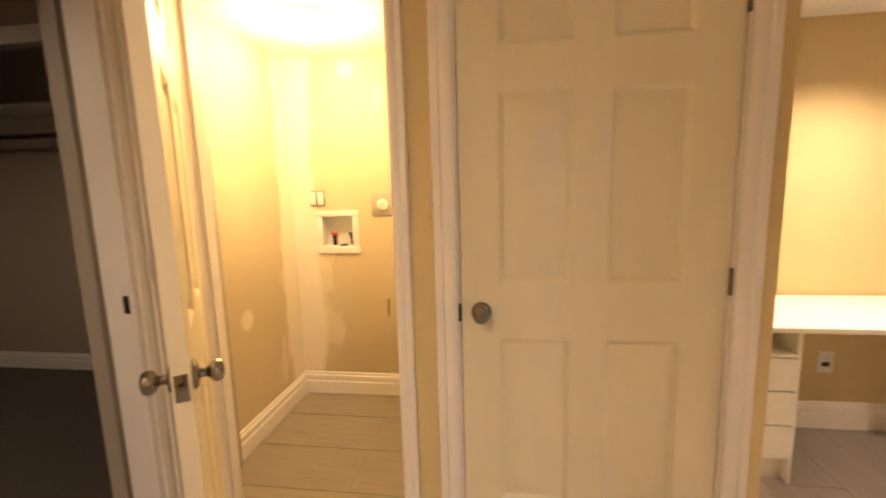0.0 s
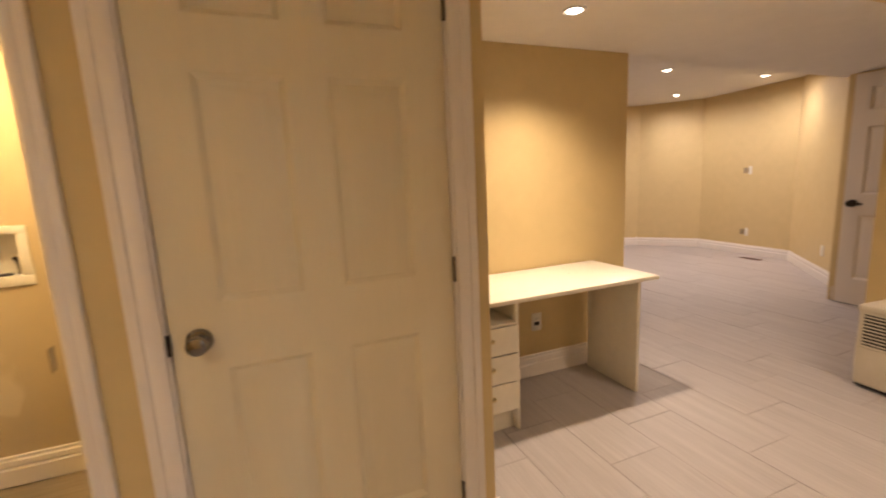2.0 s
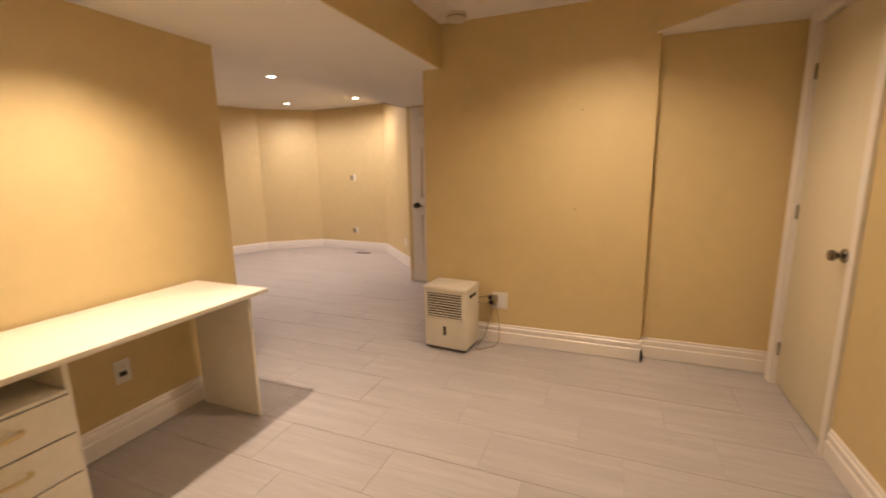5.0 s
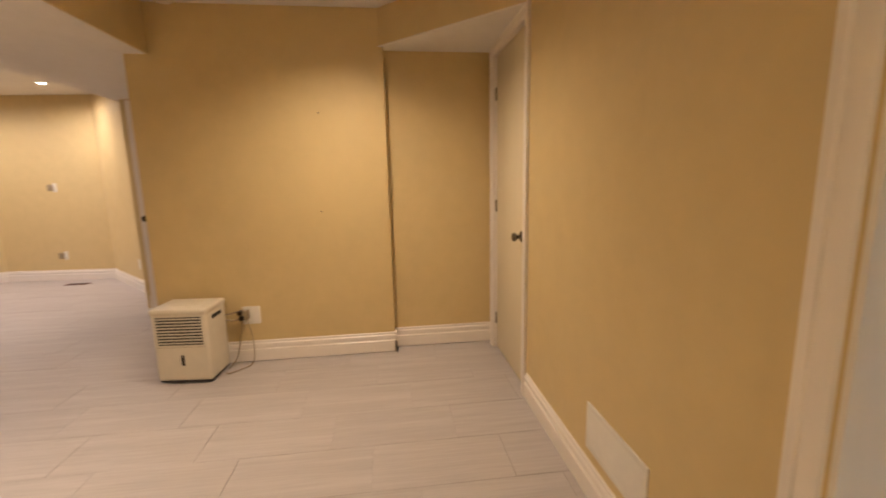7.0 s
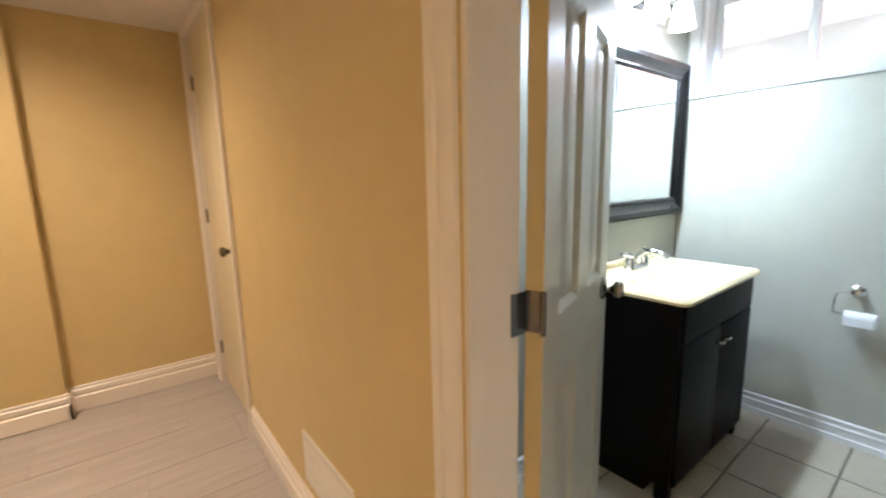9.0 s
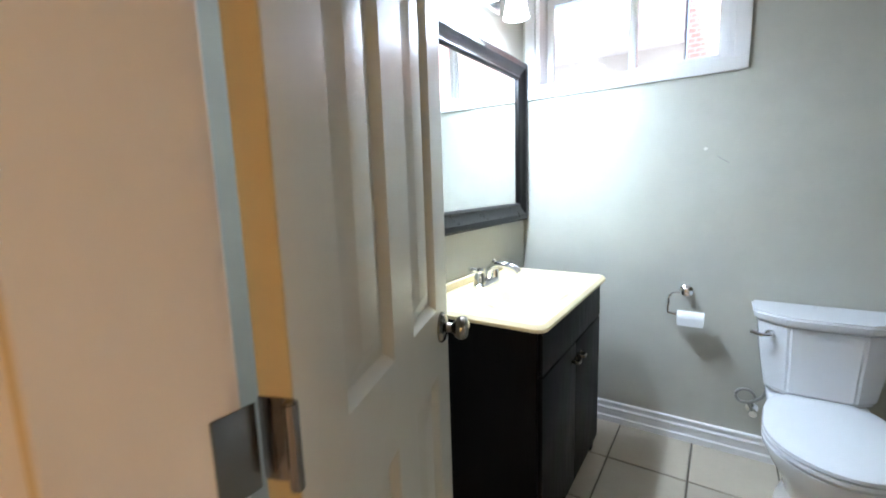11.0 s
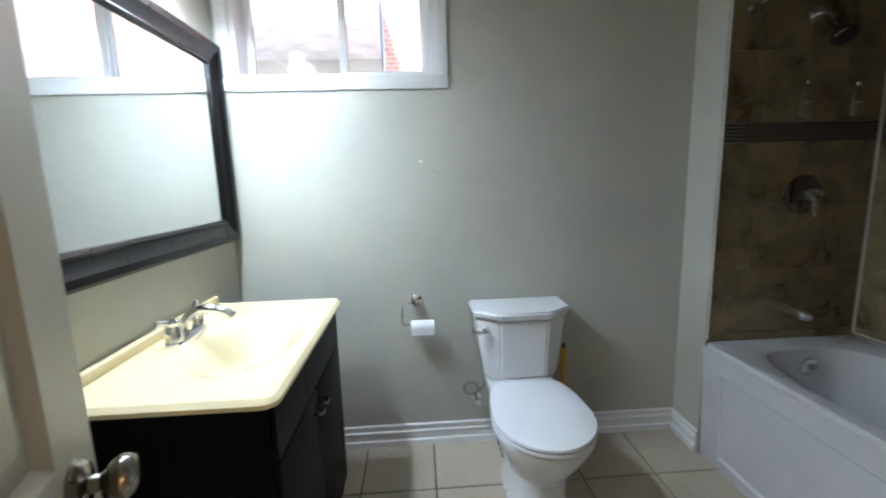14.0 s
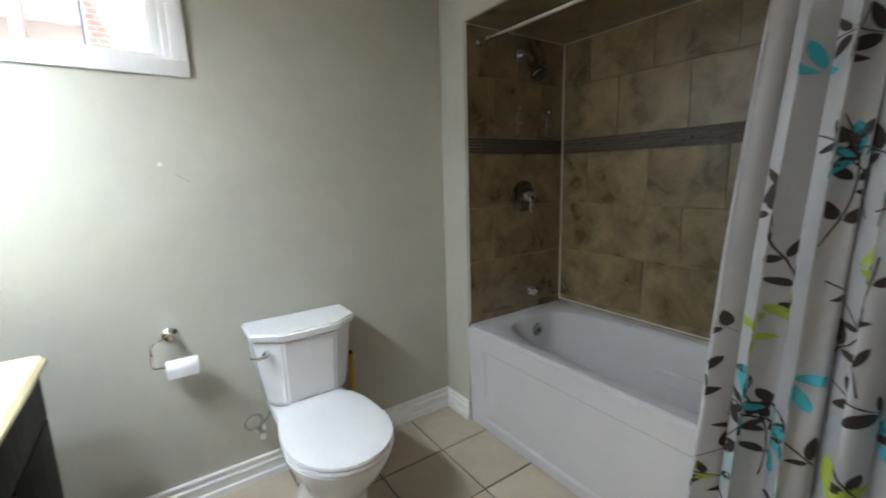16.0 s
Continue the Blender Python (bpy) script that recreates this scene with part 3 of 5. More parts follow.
casing((LAUNDRY[0] + 0.005, 1.40), (LAUNDRY[1] - 0.005, 1.40), (1, 0), (0, -1), 0, TOP - 0.005, width=0.050)
casing((CLOSET[0] + 0.005, 1.40), (CLOSET[1] - 0.005, 1.40), (1, 0), (0, -1), 0, TOP - 0.005)
casing((BATH[0] + 0.005, -0.77), (BATH[1] - 0.005 + 0.012, -0.77), (1, 0), (0, 1), 0, TOP - 0.005, width=0.066)
casing((BATH[0] + 0.005, -0.89), (BATH[1] - 0.005, -0.89), (1, 0), (0, -1), 0, TOP - 0.005)
casing((CORNER[0] + 0.005, -0.77), (CORNER[1] - 0.005, -0.77), (1, 0), (0, 1), 0, 2.055, width=0.062)
casing((-0.94, 0.495), (-0.94, 1.295), (0, 1), (1, 0), 0, TOP - 0.005)
casing((-1.06, 0.495), (-1.06, 1.295), (0, 1), (-1, 0), 0, TOP - 0.005)
casing((-3.6, 1.81), (-1.715, 1.81), (1, 0), (0, -1), 0, 2.0)
jamb(*LAUNDRY, 1.402, 1.518, TOP, 1.475)
jamb(*CLOSET, 1.402, 1.518, TOP, 1.465)
jamb(*BATH, -0.888, -0.772, TOP, -0.835, bead=(1, 0))
jamb(*CORNER, -0.88, -0.772, 2.07, -0.845)
setting("door_jamb", boxes((-1.058, -0.942, 1.288, 1.300, 0, TOP), (-1.058, -0.942, 0.49, 0.502, 0, TOP), (-1.058, -0.942, 0.502, 1.288, TOP - 0.012, TOP), (-0.960, -0.944, 1.278, 1.288, 0, TOP - 0.012)), "trim", "white painted bedroom door lining with a strike hole", "trim")

# ---- doors ----


def panel_rows(height, lock):
    k = height / 2.03
    return [(0.235 * k, 0.815 * k), (lock * k, 1.585 * k), (1.720 * k, 1.915 * k)]


def panel_door(name, label, width, height, m, stile, middle, paint, thick=0.035, edge="", lock=1.000):
    """A six-panel leaf: x from the hinge edge to the latch edge, y its thickness, z up."""
    door = thing(name, label, "door", m)
    rows = panel_rows(height, lock)
    field = (width - 2 * stile - middle) / 2
    cols = [(stile, stile + field), (stile + field + middle, width - stile)]
    h = thick / 2
    bm = boxes((0, stile, -h, h, 0, height), (width - stile, width, -h, h, 0, height))
    box(bm, cols[0][1], cols[1][0], -h, h, 0, height)
    cuts = [0] + [z for row in rows for z in row] + [height]
    for a, b in cols:
        for low, top in zip(cuts[0::2], cuts[1::2]):
            box(bm, a, b, -h, h, low, top)
    part("leaf", bm, paint, door)
    for a, b in cols:
        for low, top in rows:
            bm = bmesh.new()
            for side in (-1, 1):
                rings = []
                for inset, depth in ((0, 0.0), (0.005, 0.003), (0.016, 0.0125), (0.024, 0.0125), (0.050, 0.003), (0.054, 0.0025)):
                    y = side * (h - depth)
                    rings.append([(a + inset, y, low + inset), (b - inset, y, low + inset), (b - inset, y, top - inset), (a + inset, y, top - inset)])
                loft(bm, rings, cap_low=False)
            part("panel", bm, paint, door)
    if edge:
        part("hinge_edge", boxes((-0.0025, -0.0002, -h + 0.001, h - 0.001, 0.001, height - 0.001)), edge, door, "yellowed bare wooden edge")
    return door


def knob(parent, x, z, h, material="nickel", sides=(-1, 1)):
    """Round knobs with roses on the faces of a leaf."""
    for side in sides:
        turn = Matrix.Translation((x, side * h, z)) @ Matrix.Rotation(radians(-90 * side), 4, "X")
        rose = part("knob_rose", lathe(bmesh.new(), [(0.033, 0.0), (0.033, 0.004), (0.028, 0.010), (0.014, 0.013), (0.011, 0.014)], turn), material, parent, "round metal rose")
        part("knob", lathe(bmesh.new(), [(0.011, 0.012), (0.010, 0.024), (0.013, 0.029), (0.022, 0.035), (0.026, 0.043), (0.026, 0.050), (0.0225, 0.057), (0.013, 0.0605), (0.003, 0.0615)], turn, 28), material, rose, "round metal door knob")


def latch(parent, x, z):
    plate = part("latch_plate", boxes((x, x + 0.0025, -0.0125, 0.0125, z - 0.029, z + 0.029), r=0.001), "nickel", parent, "small metal latch plate")
    part("latch_bolt", boxes((x + 0.0025, x + 0.012, -0.006, 0.006, z - 0.009, z + 0.009), r=0.002), "nickel", plate)


def hinge(parent, x, y, z):
    bm = lathe(bmesh.new(), [(0.0065, -0.040), (0.0065, 0.040)], Matrix.Translation((x, y, z)), 12)
    for k in (-0.042, 0.040):
        lathe(bm, [(0.005, 0.0), (0.0045, 0.002)], Matrix.Translation((x, y, z + k)), 12)
    return part("hinge", bm, "nickel", parent, "brushed metal hinge")


# closed closet door in the north wall
door = panel_door("door_1", "closed white six-panel closet door", 0.797, 2.022, Matrix.Translation((0.916, 1.432, 0.008)) @ Matrix.Rotation(radians(180), 4, "Z"), 0.124, 0.108, "door")
knob(door, 0.797 - 0.066, 0.900, 0.0175)
for z in (0.205, 1.005, 1.790):
    hinge(door, -0.003, 0.026, z)
part("latch_plate", boxes((0.7955, 0.8045, 0.0185, 0.0305, 0.872, 0.930), r=0.001), "bronze", door)

# laundry door, swung out into the hall
a0 = math.degrees(math.atan2(0.795 - 1.385, -0.378 + 0.800))
door = panel_door("door_2", "open ivory six-panel laundry door with a metal knob", 0.692, 2.022, pose(-0.800, 1.380, 0.008, 0, 0, a0), 0.115, 0.100, "door")
knob(door, 0.692 - 0.066, 0.912, 0.0175)
latch(door, 0.692, 0.912)
for z in (0.205, 1.040, 1.745):
    hinge(door, -0.004, -0.016, z)

# bathroom door, swung inwards; its shade is put into the paint
a0 = -90 + 20.1
door = panel_door("door_3", "open ivory six-panel bathroom door with a metal knob, paint darkened for shade", 0.600, 2.022, pose(1.292, -0.926, 0.008, 0, 0, a0), 0.098, 0.095, "dimmed_door", edge="edge", lock=0.955)
knob(door, 0.600 - 0.062, 0.905, 0.0175)
latch(door, 0.600, 0.905)
for z in (0.205, 0.985, 1.800):
    bm = boxes((-0.0045, -0.0026, -0.0155, 0.0165, z - 0.040, z + 0.040))
    part("hinge_leaf", bm, "nickel", door, "worn metal hinge plate")
    hinge(door, -0.010, -0.020, z)
for z in (0.213, 0.993, 1.808):
    tagged(link_mesh("hinge_plate", boxes((1.2975, 1.2995, -0.908, -0.870, z - 0.040, z + 0.040)), "nickel"), "metal hinge plate on the bathroom door lining", "hinge")

# slab door in the corner
door = thing("door_4", "closed plain cream slab door with a metal knob", "door", Matrix.Translation((3.662, -0.806, 0.008)) @ Matrix.Rotation(radians(180), 4, "Z"))
part("leaf", boxes((0.0, 0.664, -0.0175, 0.0175, 0, 2.045), r=0.002), "door", door)
knob(door, 0.664 - 0.095, 0.900, 0.0175, sides=(-1,))
for z in (0.22, 1.045, 1.80):
    hinge(door, -0.002, -0.024, z)

# white door at the end of the large room
door = panel_door("door_5", "closed white panelled door with a black lever", 0.755, 2.022, Matrix.Translation((5.212, 1.635, 0.010)) @ Matrix.Rotation(radians(90), 4, "Z"), 0.115, 0.10, "trim")
turn = Matrix.Translation((0.69, 0.0175, 0.915)) @ Matrix.Rotation(radians(-90), 4, "X")
rose = part("lever_rose", lathe(bmesh.new(), [(0.034, 0), (0.034, 0.006), (0.026, 0.012), (0.010, 0.014), (0.010, 0.045), (0.026, 0.048), (0.027, 0.060), (0.012, 0.066)], turn), "bronze", door, "black round door knob")
part("lever", boxes((0.60, 0.70, 0.058, 0.070, 0.905, 0.922), r=0.005), "bronze", rose, "black lever")
tagged(link_mesh("strike_plate", boxes((-0.990, -0.965, 1.2845, 1.2878, 0.925, 0.985)), "bronze"), "dark metal strike plate on the bedroom door lining", "strike plate")
for z in (1.745, 1.075):
    tagged(link_mesh("hinge_mortise", boxes((-0.9205, -0.9165, 1.325, 1.362, z - 0.045, z + 0.045), r=0.001), "trim"), "painted-over hinge patch on the casing", "hinge")
tagged(link_mesh("strike_plate", boxes((-0.1275, -0.1262, 1.415, 1.443, 0.885, 0.945)), "nickel"), "metal strike plate on the laundry door lining", "strike plate")

# ---- hall things ----


def pot_light(x, y, z, group):
    lamp = thing("pot_light", "lit round recessed ceiling light with a white ring", "ceiling light", Matrix.Translation((x, y, z)), group)
    part("trim_ring", lathe(bmesh.new(), [(0.034, 0.004), (0.036, -0.002), (0.050, -0.006), (0.054, -0.003), (0.055, 0.004)], cap=False), "plate", lamp, "white ring")
    part("lens", lathe(bmesh.new(), [(0.035, 0.003), (0.034, -0.001), (0.012, -0.003)], turns=20), "pot", lamp, "glowing lens")
    return lamp


first = pot_light(*FAR_POTS[0], "recessed ceiling lights")
# The unseen pots, bedroom fill among them, get the same fixture.
for at in FAR_POTS[1:] + [DESK_POT] + UNSEEN_POTS:
    copy_thing(first, Matrix.Translation(at))

lamp = thing("laundry_light", "lit frosted glass dome light on the laundry ceiling", "ceiling light", Matrix.Translation((-0.62, 2.02, 2.09)))
part("base", lathe(bmesh.new(), [(0.135, 0.0), (0.135, -0.012), (0.124, -0.020)], turns=36), "plate", lamp)
part("glass_dome", lathe(bmesh.new(), [(0.124, -0.015), (0.138, -0.022), (0.131, -0.042), (0.100, -0.068), (0.058, -0.086), (0.015, -0.094)], turns=40), "dome", lamp, "glowing frosted glass dome")
part("finial", lathe(bmesh.new(), [(0.010, -0.092), (0.014, -0.108), (0.010, -0.118), (0.002, -0.122)], turns=16), "nickel", lamp, "small brass finial")
lamp.children[1].visible_shadow = False

det = thing("smoke_detector", "round cream smoke detector on the hall ceiling", "smoke detector", Matrix.Translation((3.58, 1.235, HALL_Z)))
part("base", lathe(bmesh.new(), [(0.072, 0.0), (0.072, -0.012), (0.066, -0.014)], turns=32), "appliance", det)
part("cover", lathe(bmesh.new(), [(0.064, -0.013), (0.066, -0.030), (0.055, -0.044), (0.030, -0.047)], turns=32), "appliance", det)
part("vent_slot", lathe(bmesh.new(), [(0.0665, -0.021), (0.0665, -0.025)], turns=32), "dark", det)

# desk
desk = thing("desk", "cream laminate desk with three drawers against the wall", "desk", Matrix.Translation((0.015, -0.012, -0.003)))
part("desktop", boxes((1.045, 2.320, 1.866, 2.394, 0.706, 0.728), r=0.002), "desk", desk, "pale cream laminate top")
part("side_panel", boxes((2.268, 2.286, 1.958, 2.375, 0.003, 0.706), r=0.0015), "desk", desk)
part("side_panel", boxes((1.445, 1.463, 1.940, 2.375, 0.003, 0.706), r=0.0015), "desk", desk)
part("side_panel", boxes((1.095, 1.113, 1.940, 2.375, 0.003, 0.706), r=0.0015), "desk", desk)
part("back_panel", boxes((1.113, 1.445, 2.355, 2.365, 0.06, 0.706)), "desk", desk)
part("shelf", boxes((1.113, 1.445, 1.935, 2.355, 0.578, 0.590), r=0.001), "desk", desk)
part("plinth", boxes((1.113, 1.445, 1.975, 1.990, 0.003, 0.118), r=0.001), "desk", desk)
part("cross_rail", boxes((2.228, 2.268, 1.985, 2.35, 0.664, 0.706), r=0.001), "desk", desk)
for low, top in ((0.430, 0.572), (0.278, 0.424), (0.123, 0.272)):
    front = part("drawer", boxes((1.108, 1.452, 1.934, 1.944, low, top), r=0.002), "desk", desk, "cream drawer front")
    box_bm = boxes((1.118, 1.440, 1.942, 2.33, low + 0.012, low + 0.02))
    part("drawer_floor", box_bm, "desk", front)
    cz, cx = (low + top) / 2 + 0.012, 1.265
    bm = bmesh.new()
    tube(bm, smooth_path([(cx - 0.045, 1.935, cz), (cx - 0.040, 1.916, cz), (cx, 1.911, cz), (cx + 0.040, 1.916, cz), (cx + 0.045, 1.935, cz)]), 0.0075, 10)
    part("drawer_pull", bm, "desk_edge", front, "yellowed plastic bow pull")


def outlet(name, label, m, w=0.072, h=0.116, sockets=((0.0, 0.020), (0.0, -0.020))):
    """A wall plate: x along the wall, y out of it, z up."""
    ob = thing(name, label, "outlet", m)
    part("cover_plate", boxes((-w / 2, w / 2, 0.0, 0.006, -h / 2, h / 2), r=0.002), "plate", ob)
    for sx, sz in sockets:
        face = part("socket", boxes((sx - 0.017, sx + 0.017, 0.0062, 0.0085, sz - 0.014, sz + 0.014), r=0.001), "plate", ob)
        part("slots", boxes((sx - 0.008, sx - 0.0055, 0.0086, 0.0092, sz - 0.004, sz + 0.005), (sx + 0.0055, sx + 0.008, 0.0086, 0.0092, sz - 0.004, sz + 0.005)), "dark", face)
    return ob


ob = outlet("wall_outlet", "white wall outlet with a dark opening under the desk", Matrix.Translation((1.90, 2.40, 0.367)) @ Matrix.Rotation(radians(180), 4, "Z"), sockets=((0, 0.022),))
part("dark_opening", boxes((-0.016, 0.020, 0.0062, 0.012, -0.022, 0.002), r=0.002), "black", ob, "black socket opening")
outlet("wall_outlet", "large white outlet plate with cords plugged in", Matrix.Translation((3.72, 0.955, 0.338)) @ Matrix.Rotation(radians(90), 4, "Z"), 0.118, 0.126, sockets=((0.030, 0.022), (0.030, -0.022)))

# dehumidifier
deh = thing("dehumidifier", "ivory plastic dehumidifier with a louvred front", "dehumidifier", pose(3.545, 1.280, 0.0, 0, 0, -5))
bm = box(bmesh.new(), -0.128, 0.128, -0.170, 0.170, 0.022, 0.478, 0.020, 4)
part("housing", bm, "appliance", deh)
part("top_lid", box(bmesh.new(), -0.132, 0.130, -0.174, 0.174, 0.452, 0.492, 0.014, 3), "appliance", deh)
part("base", boxes((-0.115, 0.12, -0.160, 0.160, 0.010, 0.026), r=0.004), "black", deh, "dark base under the housing")
for cx in (-0.095, 0.095):
    for cy in (-0.135, 0.135):
        part("caster", lathe(bmesh.new(), [(0.012, -0.009), (0.013, 0.0), (0.012, 0.009)], Matrix.Translation((cx, cy, 0.013)) @ Matrix.Rotation(radians(90), 4, "X"), 14), "black", deh)
part("grille_recess", boxes((-0.1295, -0.1275, -0.137, 0.137, 0.262, 0.442)), "dark", deh, "dark sheet painted for the shade behind the louvres")
for k in range(9):
    z = 0.2705 + k * 0.0195
    part("louvre", boxes((-0.1325, -0.1285, -0.137, 0.137, z, z + 0.0075), r=0.0012), "appliance", deh)
part("seam", boxes((-0.1285, -0.1270, -0.150, 0.150, 0.2455, 0.2475)), "cord", deh)
part("level_window", boxes((-0.1300, -0.1270, -0.011, 0.011, 0.125, 0.195), r=0.002), "bronze", deh, "narrow dark water level window")
part("grip", boxes((-0.060, 0.060, -0.1725, -0.1695, 0.405, 0.430), r=0.002), "dark", deh, "flat dark strip for the shade of a side grip")
part("top_handle", box(bmesh.new(), -0.045, 0.03, -0.085, 0.085, 0.4905, 0.4945, 0.0018), "appliance", deh)

cords = thing("power_cord", "tan cords looping from outlet to the dehumidifier", "cord")
bm = tube(bmesh.new(), smooth_path([(3.690, 1.000, 0.370), (3.670, 1.040, 0.378), (3.655, 1.080, 0.372), (3.640, 1.112, 0.376)]), 0.006)
part("cord", bm, "cord", cords)
bm = tube(bmesh.new(), smooth_path([(3.690, 1.005, 0.335), (3.670, 1.050, 0.320), (3.655, 1.085, 0.330), (3.640, 1.112, 0.335)]), 0.0055)
part("cord", bm, "cord", cords)
bm = tube(bmesh.new(), smooth_path([(3.695, 1.010, 0.330), (3.685, 1.030, 0.20), (3.680, 1.060, 0.06), (3.650, 1.090, 0.012), (3.60, 1.095, 0.008)]), 0.004)
part("cord", bm, "cord", cords)
bm = tube(bmesh.new(), smooth_path([(3.695, 0.985, 0.325), (3.688, 0.955, 0.20), (3.675, 0.945, 0.07), (3.640, 0.960, 0.010), (3.58, 1.000, 0.007), (3.52, 1.060, 0.007), (3.53, 1.090, 0.007)]), 0.004)
part("cord", bm, "cord", cords)
part("plug_block", box(bmesh.new(), 3.672, 3.712, 0.965, 1.030, 0.318, 0.385, 0.008, 2), "cord", cords, "brown plug adapter")
part("plug", box(bmesh.new(), 3.650, 3.690, 1.000, 1.030, 0.358, 0.386, 0.006, 2), "bronze", cords)
part("plug", box(bmesh.new(), 3.650, 3.690, 0.990, 1.022, 0.318, 0.346, 0.006, 2), "bronze", cords)

# return air plate
vent = thing("wall_vent", "white return air plate low on the ochre wall", "vent")
part("frame", boxes((1.79, 2.18, -0.770, -0.764, 0.198, 0.222), (1.79, 2.18, -0.770, -0.764, 0.362, 0.386), (1.79, 1.812, -0.770, -0.764, 0.222, 0.362), (2.158, 2.18, -0.770, -0.764, 0.222, 0.362)), "plate", vent)
part("backing", boxes((1.812, 2.158, -0.770, -0.767, 0.222, 0.362)), "plate", vent)
for k in range(9):
    z = 0.226 + k * 0.0150
    bm = bmesh.new()
    sweep(bm, [(0.003, z), (0.0065, z - 0.001), (0.0065, z + 0.002), (0.003, z + 0.0125)], (1.812, -0.770, 0), (0.346, 0, 0), (0, 1, 0))
    part("slat", bm, "plate", vent)

# wall marks: screw anchors left on the east wall
for y, z in ((0.41, 1.697), (0.432, 1.044)):
    tagged(link_mesh("wall_anchor", lathe(bmesh.new(), [(0.006, 0.0), (0.006, -0.002), (0.002, -0.003)], Matrix.Translation((3.72, y, z)) @ Matrix.Rotation(radians(90), 4, "Y"), 10), "cord"), "small screw anchor stuck in the ochre wall", "anchor")

# large room fittings
for y, z, kind in ((4.31, 1.235, 0), (4.31, 0.335, 1)):
    x = 6.83 + (y - 3.68) / (5.07 - 3.68) * 0.10
    m = pose(x, y, z, 0, 0, 94)
    ob = thing("media_plate", "dark open cable box with a white plate", "outlet", m)
    part("box", boxes((-0.005, 0.060, 0.0, 0.006, -0.040, 0.040), r=0.002), "cord", ob, "dark open box")
    part("cover_plate", boxes((-0.11, -0.010, 0.0, 0.007, -0.058, 0.058), r=0.002), "plate", ob)
tagged(link_mesh("wall_outlet", boxes((-0.036, 0.036, 0.0, 0.006, -0.058, 0.058), r=0.002), "plate"), "white outlet plate on the slanting wall", "outlet").matrix_basis = pose(6.00, 2.902, 0.33, 0, 0, 43.1)
reg = thing("floor_register", "brown metal floor register", "vent", pose(6.58, 4.0, 0.0, 0, 0, 0))
part("frame", boxes((-0.05, 0.05, -0.13, 0.13, 0.0, 0.006), r=0.002), "rust", reg)
for k in range(8):
    part("slat", boxes((-0.035, 0.035, -0.105 + k * 0.028, -0.093 + k * 0.028, 0.006, 0.009)), "bronze", reg)

# ---- laundry ----
valve = thing("washer_valve_box", "white recessed washer box with red and dark valves", "valve box", Matrix.Translation((-0.743, 2.56, 1.060)))
part("frame", boxes((-0.135, 0.135, -0.010, 0.0, -0.133, -0.090), (-0.135, 0.135, -0.010, 0.0, 0.096, 0.130), (-0.135, -0.100, -0.010, 0.0, -0.090, 0.096), (0.098, 0.135, -0.010, 0.0, -0.090, 0.096), r=0.002), "plate", valve)
part("tray", boxes((-0.106, 0.092, 0.075, 0.080, -0.094, 0.097), (-0.1065, -0.102, 0.0, 0.080, -0.094, 0.097), (0.088, 0.0925, 0.0, 0.080, -0.094, 0.097), (-0.102, 0.088, 0.0, 0.080, -0.0945, -0.090), (-0.102, 0.088, 0.0, 0.080, 0.0925, 0.097)), "plate", valve)
for x, c in ((-0.045, "red"), (0.070, "bronze")):
    tap = part("tap", lathe(bmesh.new(), [(0.011, -0.088), (0.011, -0.045), (0.015, -0.040), (0.015, -0.025)], Matrix.Translation((x, 0.045, 0)), 14), "bronze", valve, "small metal tap")
    part("tap_handle", boxes((x - 0.022, x + 0.022, 0.035, 0.055, -0.026, -0.008), r=0.004), c, tap)
part("drain", lathe(bmesh.new(), [(0.026, -0.090), (0.026, -0.082), (0.018, -0.080)], Matrix.Translation((0.018, 0.040, 0)), 18), "black", valve, "dark drain opening")
sw = thing("switch_box", "uncovered double outlet in the laundry wall", "outlet", Matrix.Translation((-0.866, 2.56, 1.267)))
part("box", boxes((-0.047, 0.047, -0.002, 0.0, -0.044, 0.044)), "bronze", sw, "dark open box")
for x in (-0.024, 0.024):
    part("device", boxes((x - 0.019, x + 0.019, -0.014, -0.002, -0.040, 0.040), r=0.003), "plate", sw)
dry = thing("dryer_outlet", "grey metal plate with a round dryer socket", "outlet", Matrix.Translation((-0.455, 2.56, 1.222)))
part("cover_plate", boxes((-0.070, 0.070, -0.006, 0.0, -0.070, 0.070), r=0.002), "grey_plate", dry)
part("socket", lathe(bmesh.new(), [(0.033, 0.0), (0.033, 0.010), (0.028, 0.012)], Matrix.Translation((0, -0.006, 0)) @ Matrix.Rotation(radians(90), 4, "X"), 24), "plate", dry, "round white socket")
part("slots", boxes((-0.016, 0.016, -0.020, -0.0182, 0.004, 0.009), (-0.016, 0.016, -0.020, -0.0182, -0.010, -0.005)), "grey_plate", dry)

# ---- bedroom closet ----
shelf = thing("closet_shelf", "cream closet shelf with a cleat and rail", "shelf")
part("board", boxes((-4.48, -1.18, 2.42, 2.758, 1.885, 1.903), r=0.002), "trim", shelf)
part("cleat", boxes((-4.48, -1.18, 2.738, 2.758, 1.775, 1.884), r=0.001), "trim", shelf)
part("rail", tube(bmesh.new(), [(-4.48, 2.55, 1.72), (-1.18, 2.55, 1.72)], 0.016, 14), "nickel", shelf, "dull metal clothes rail")

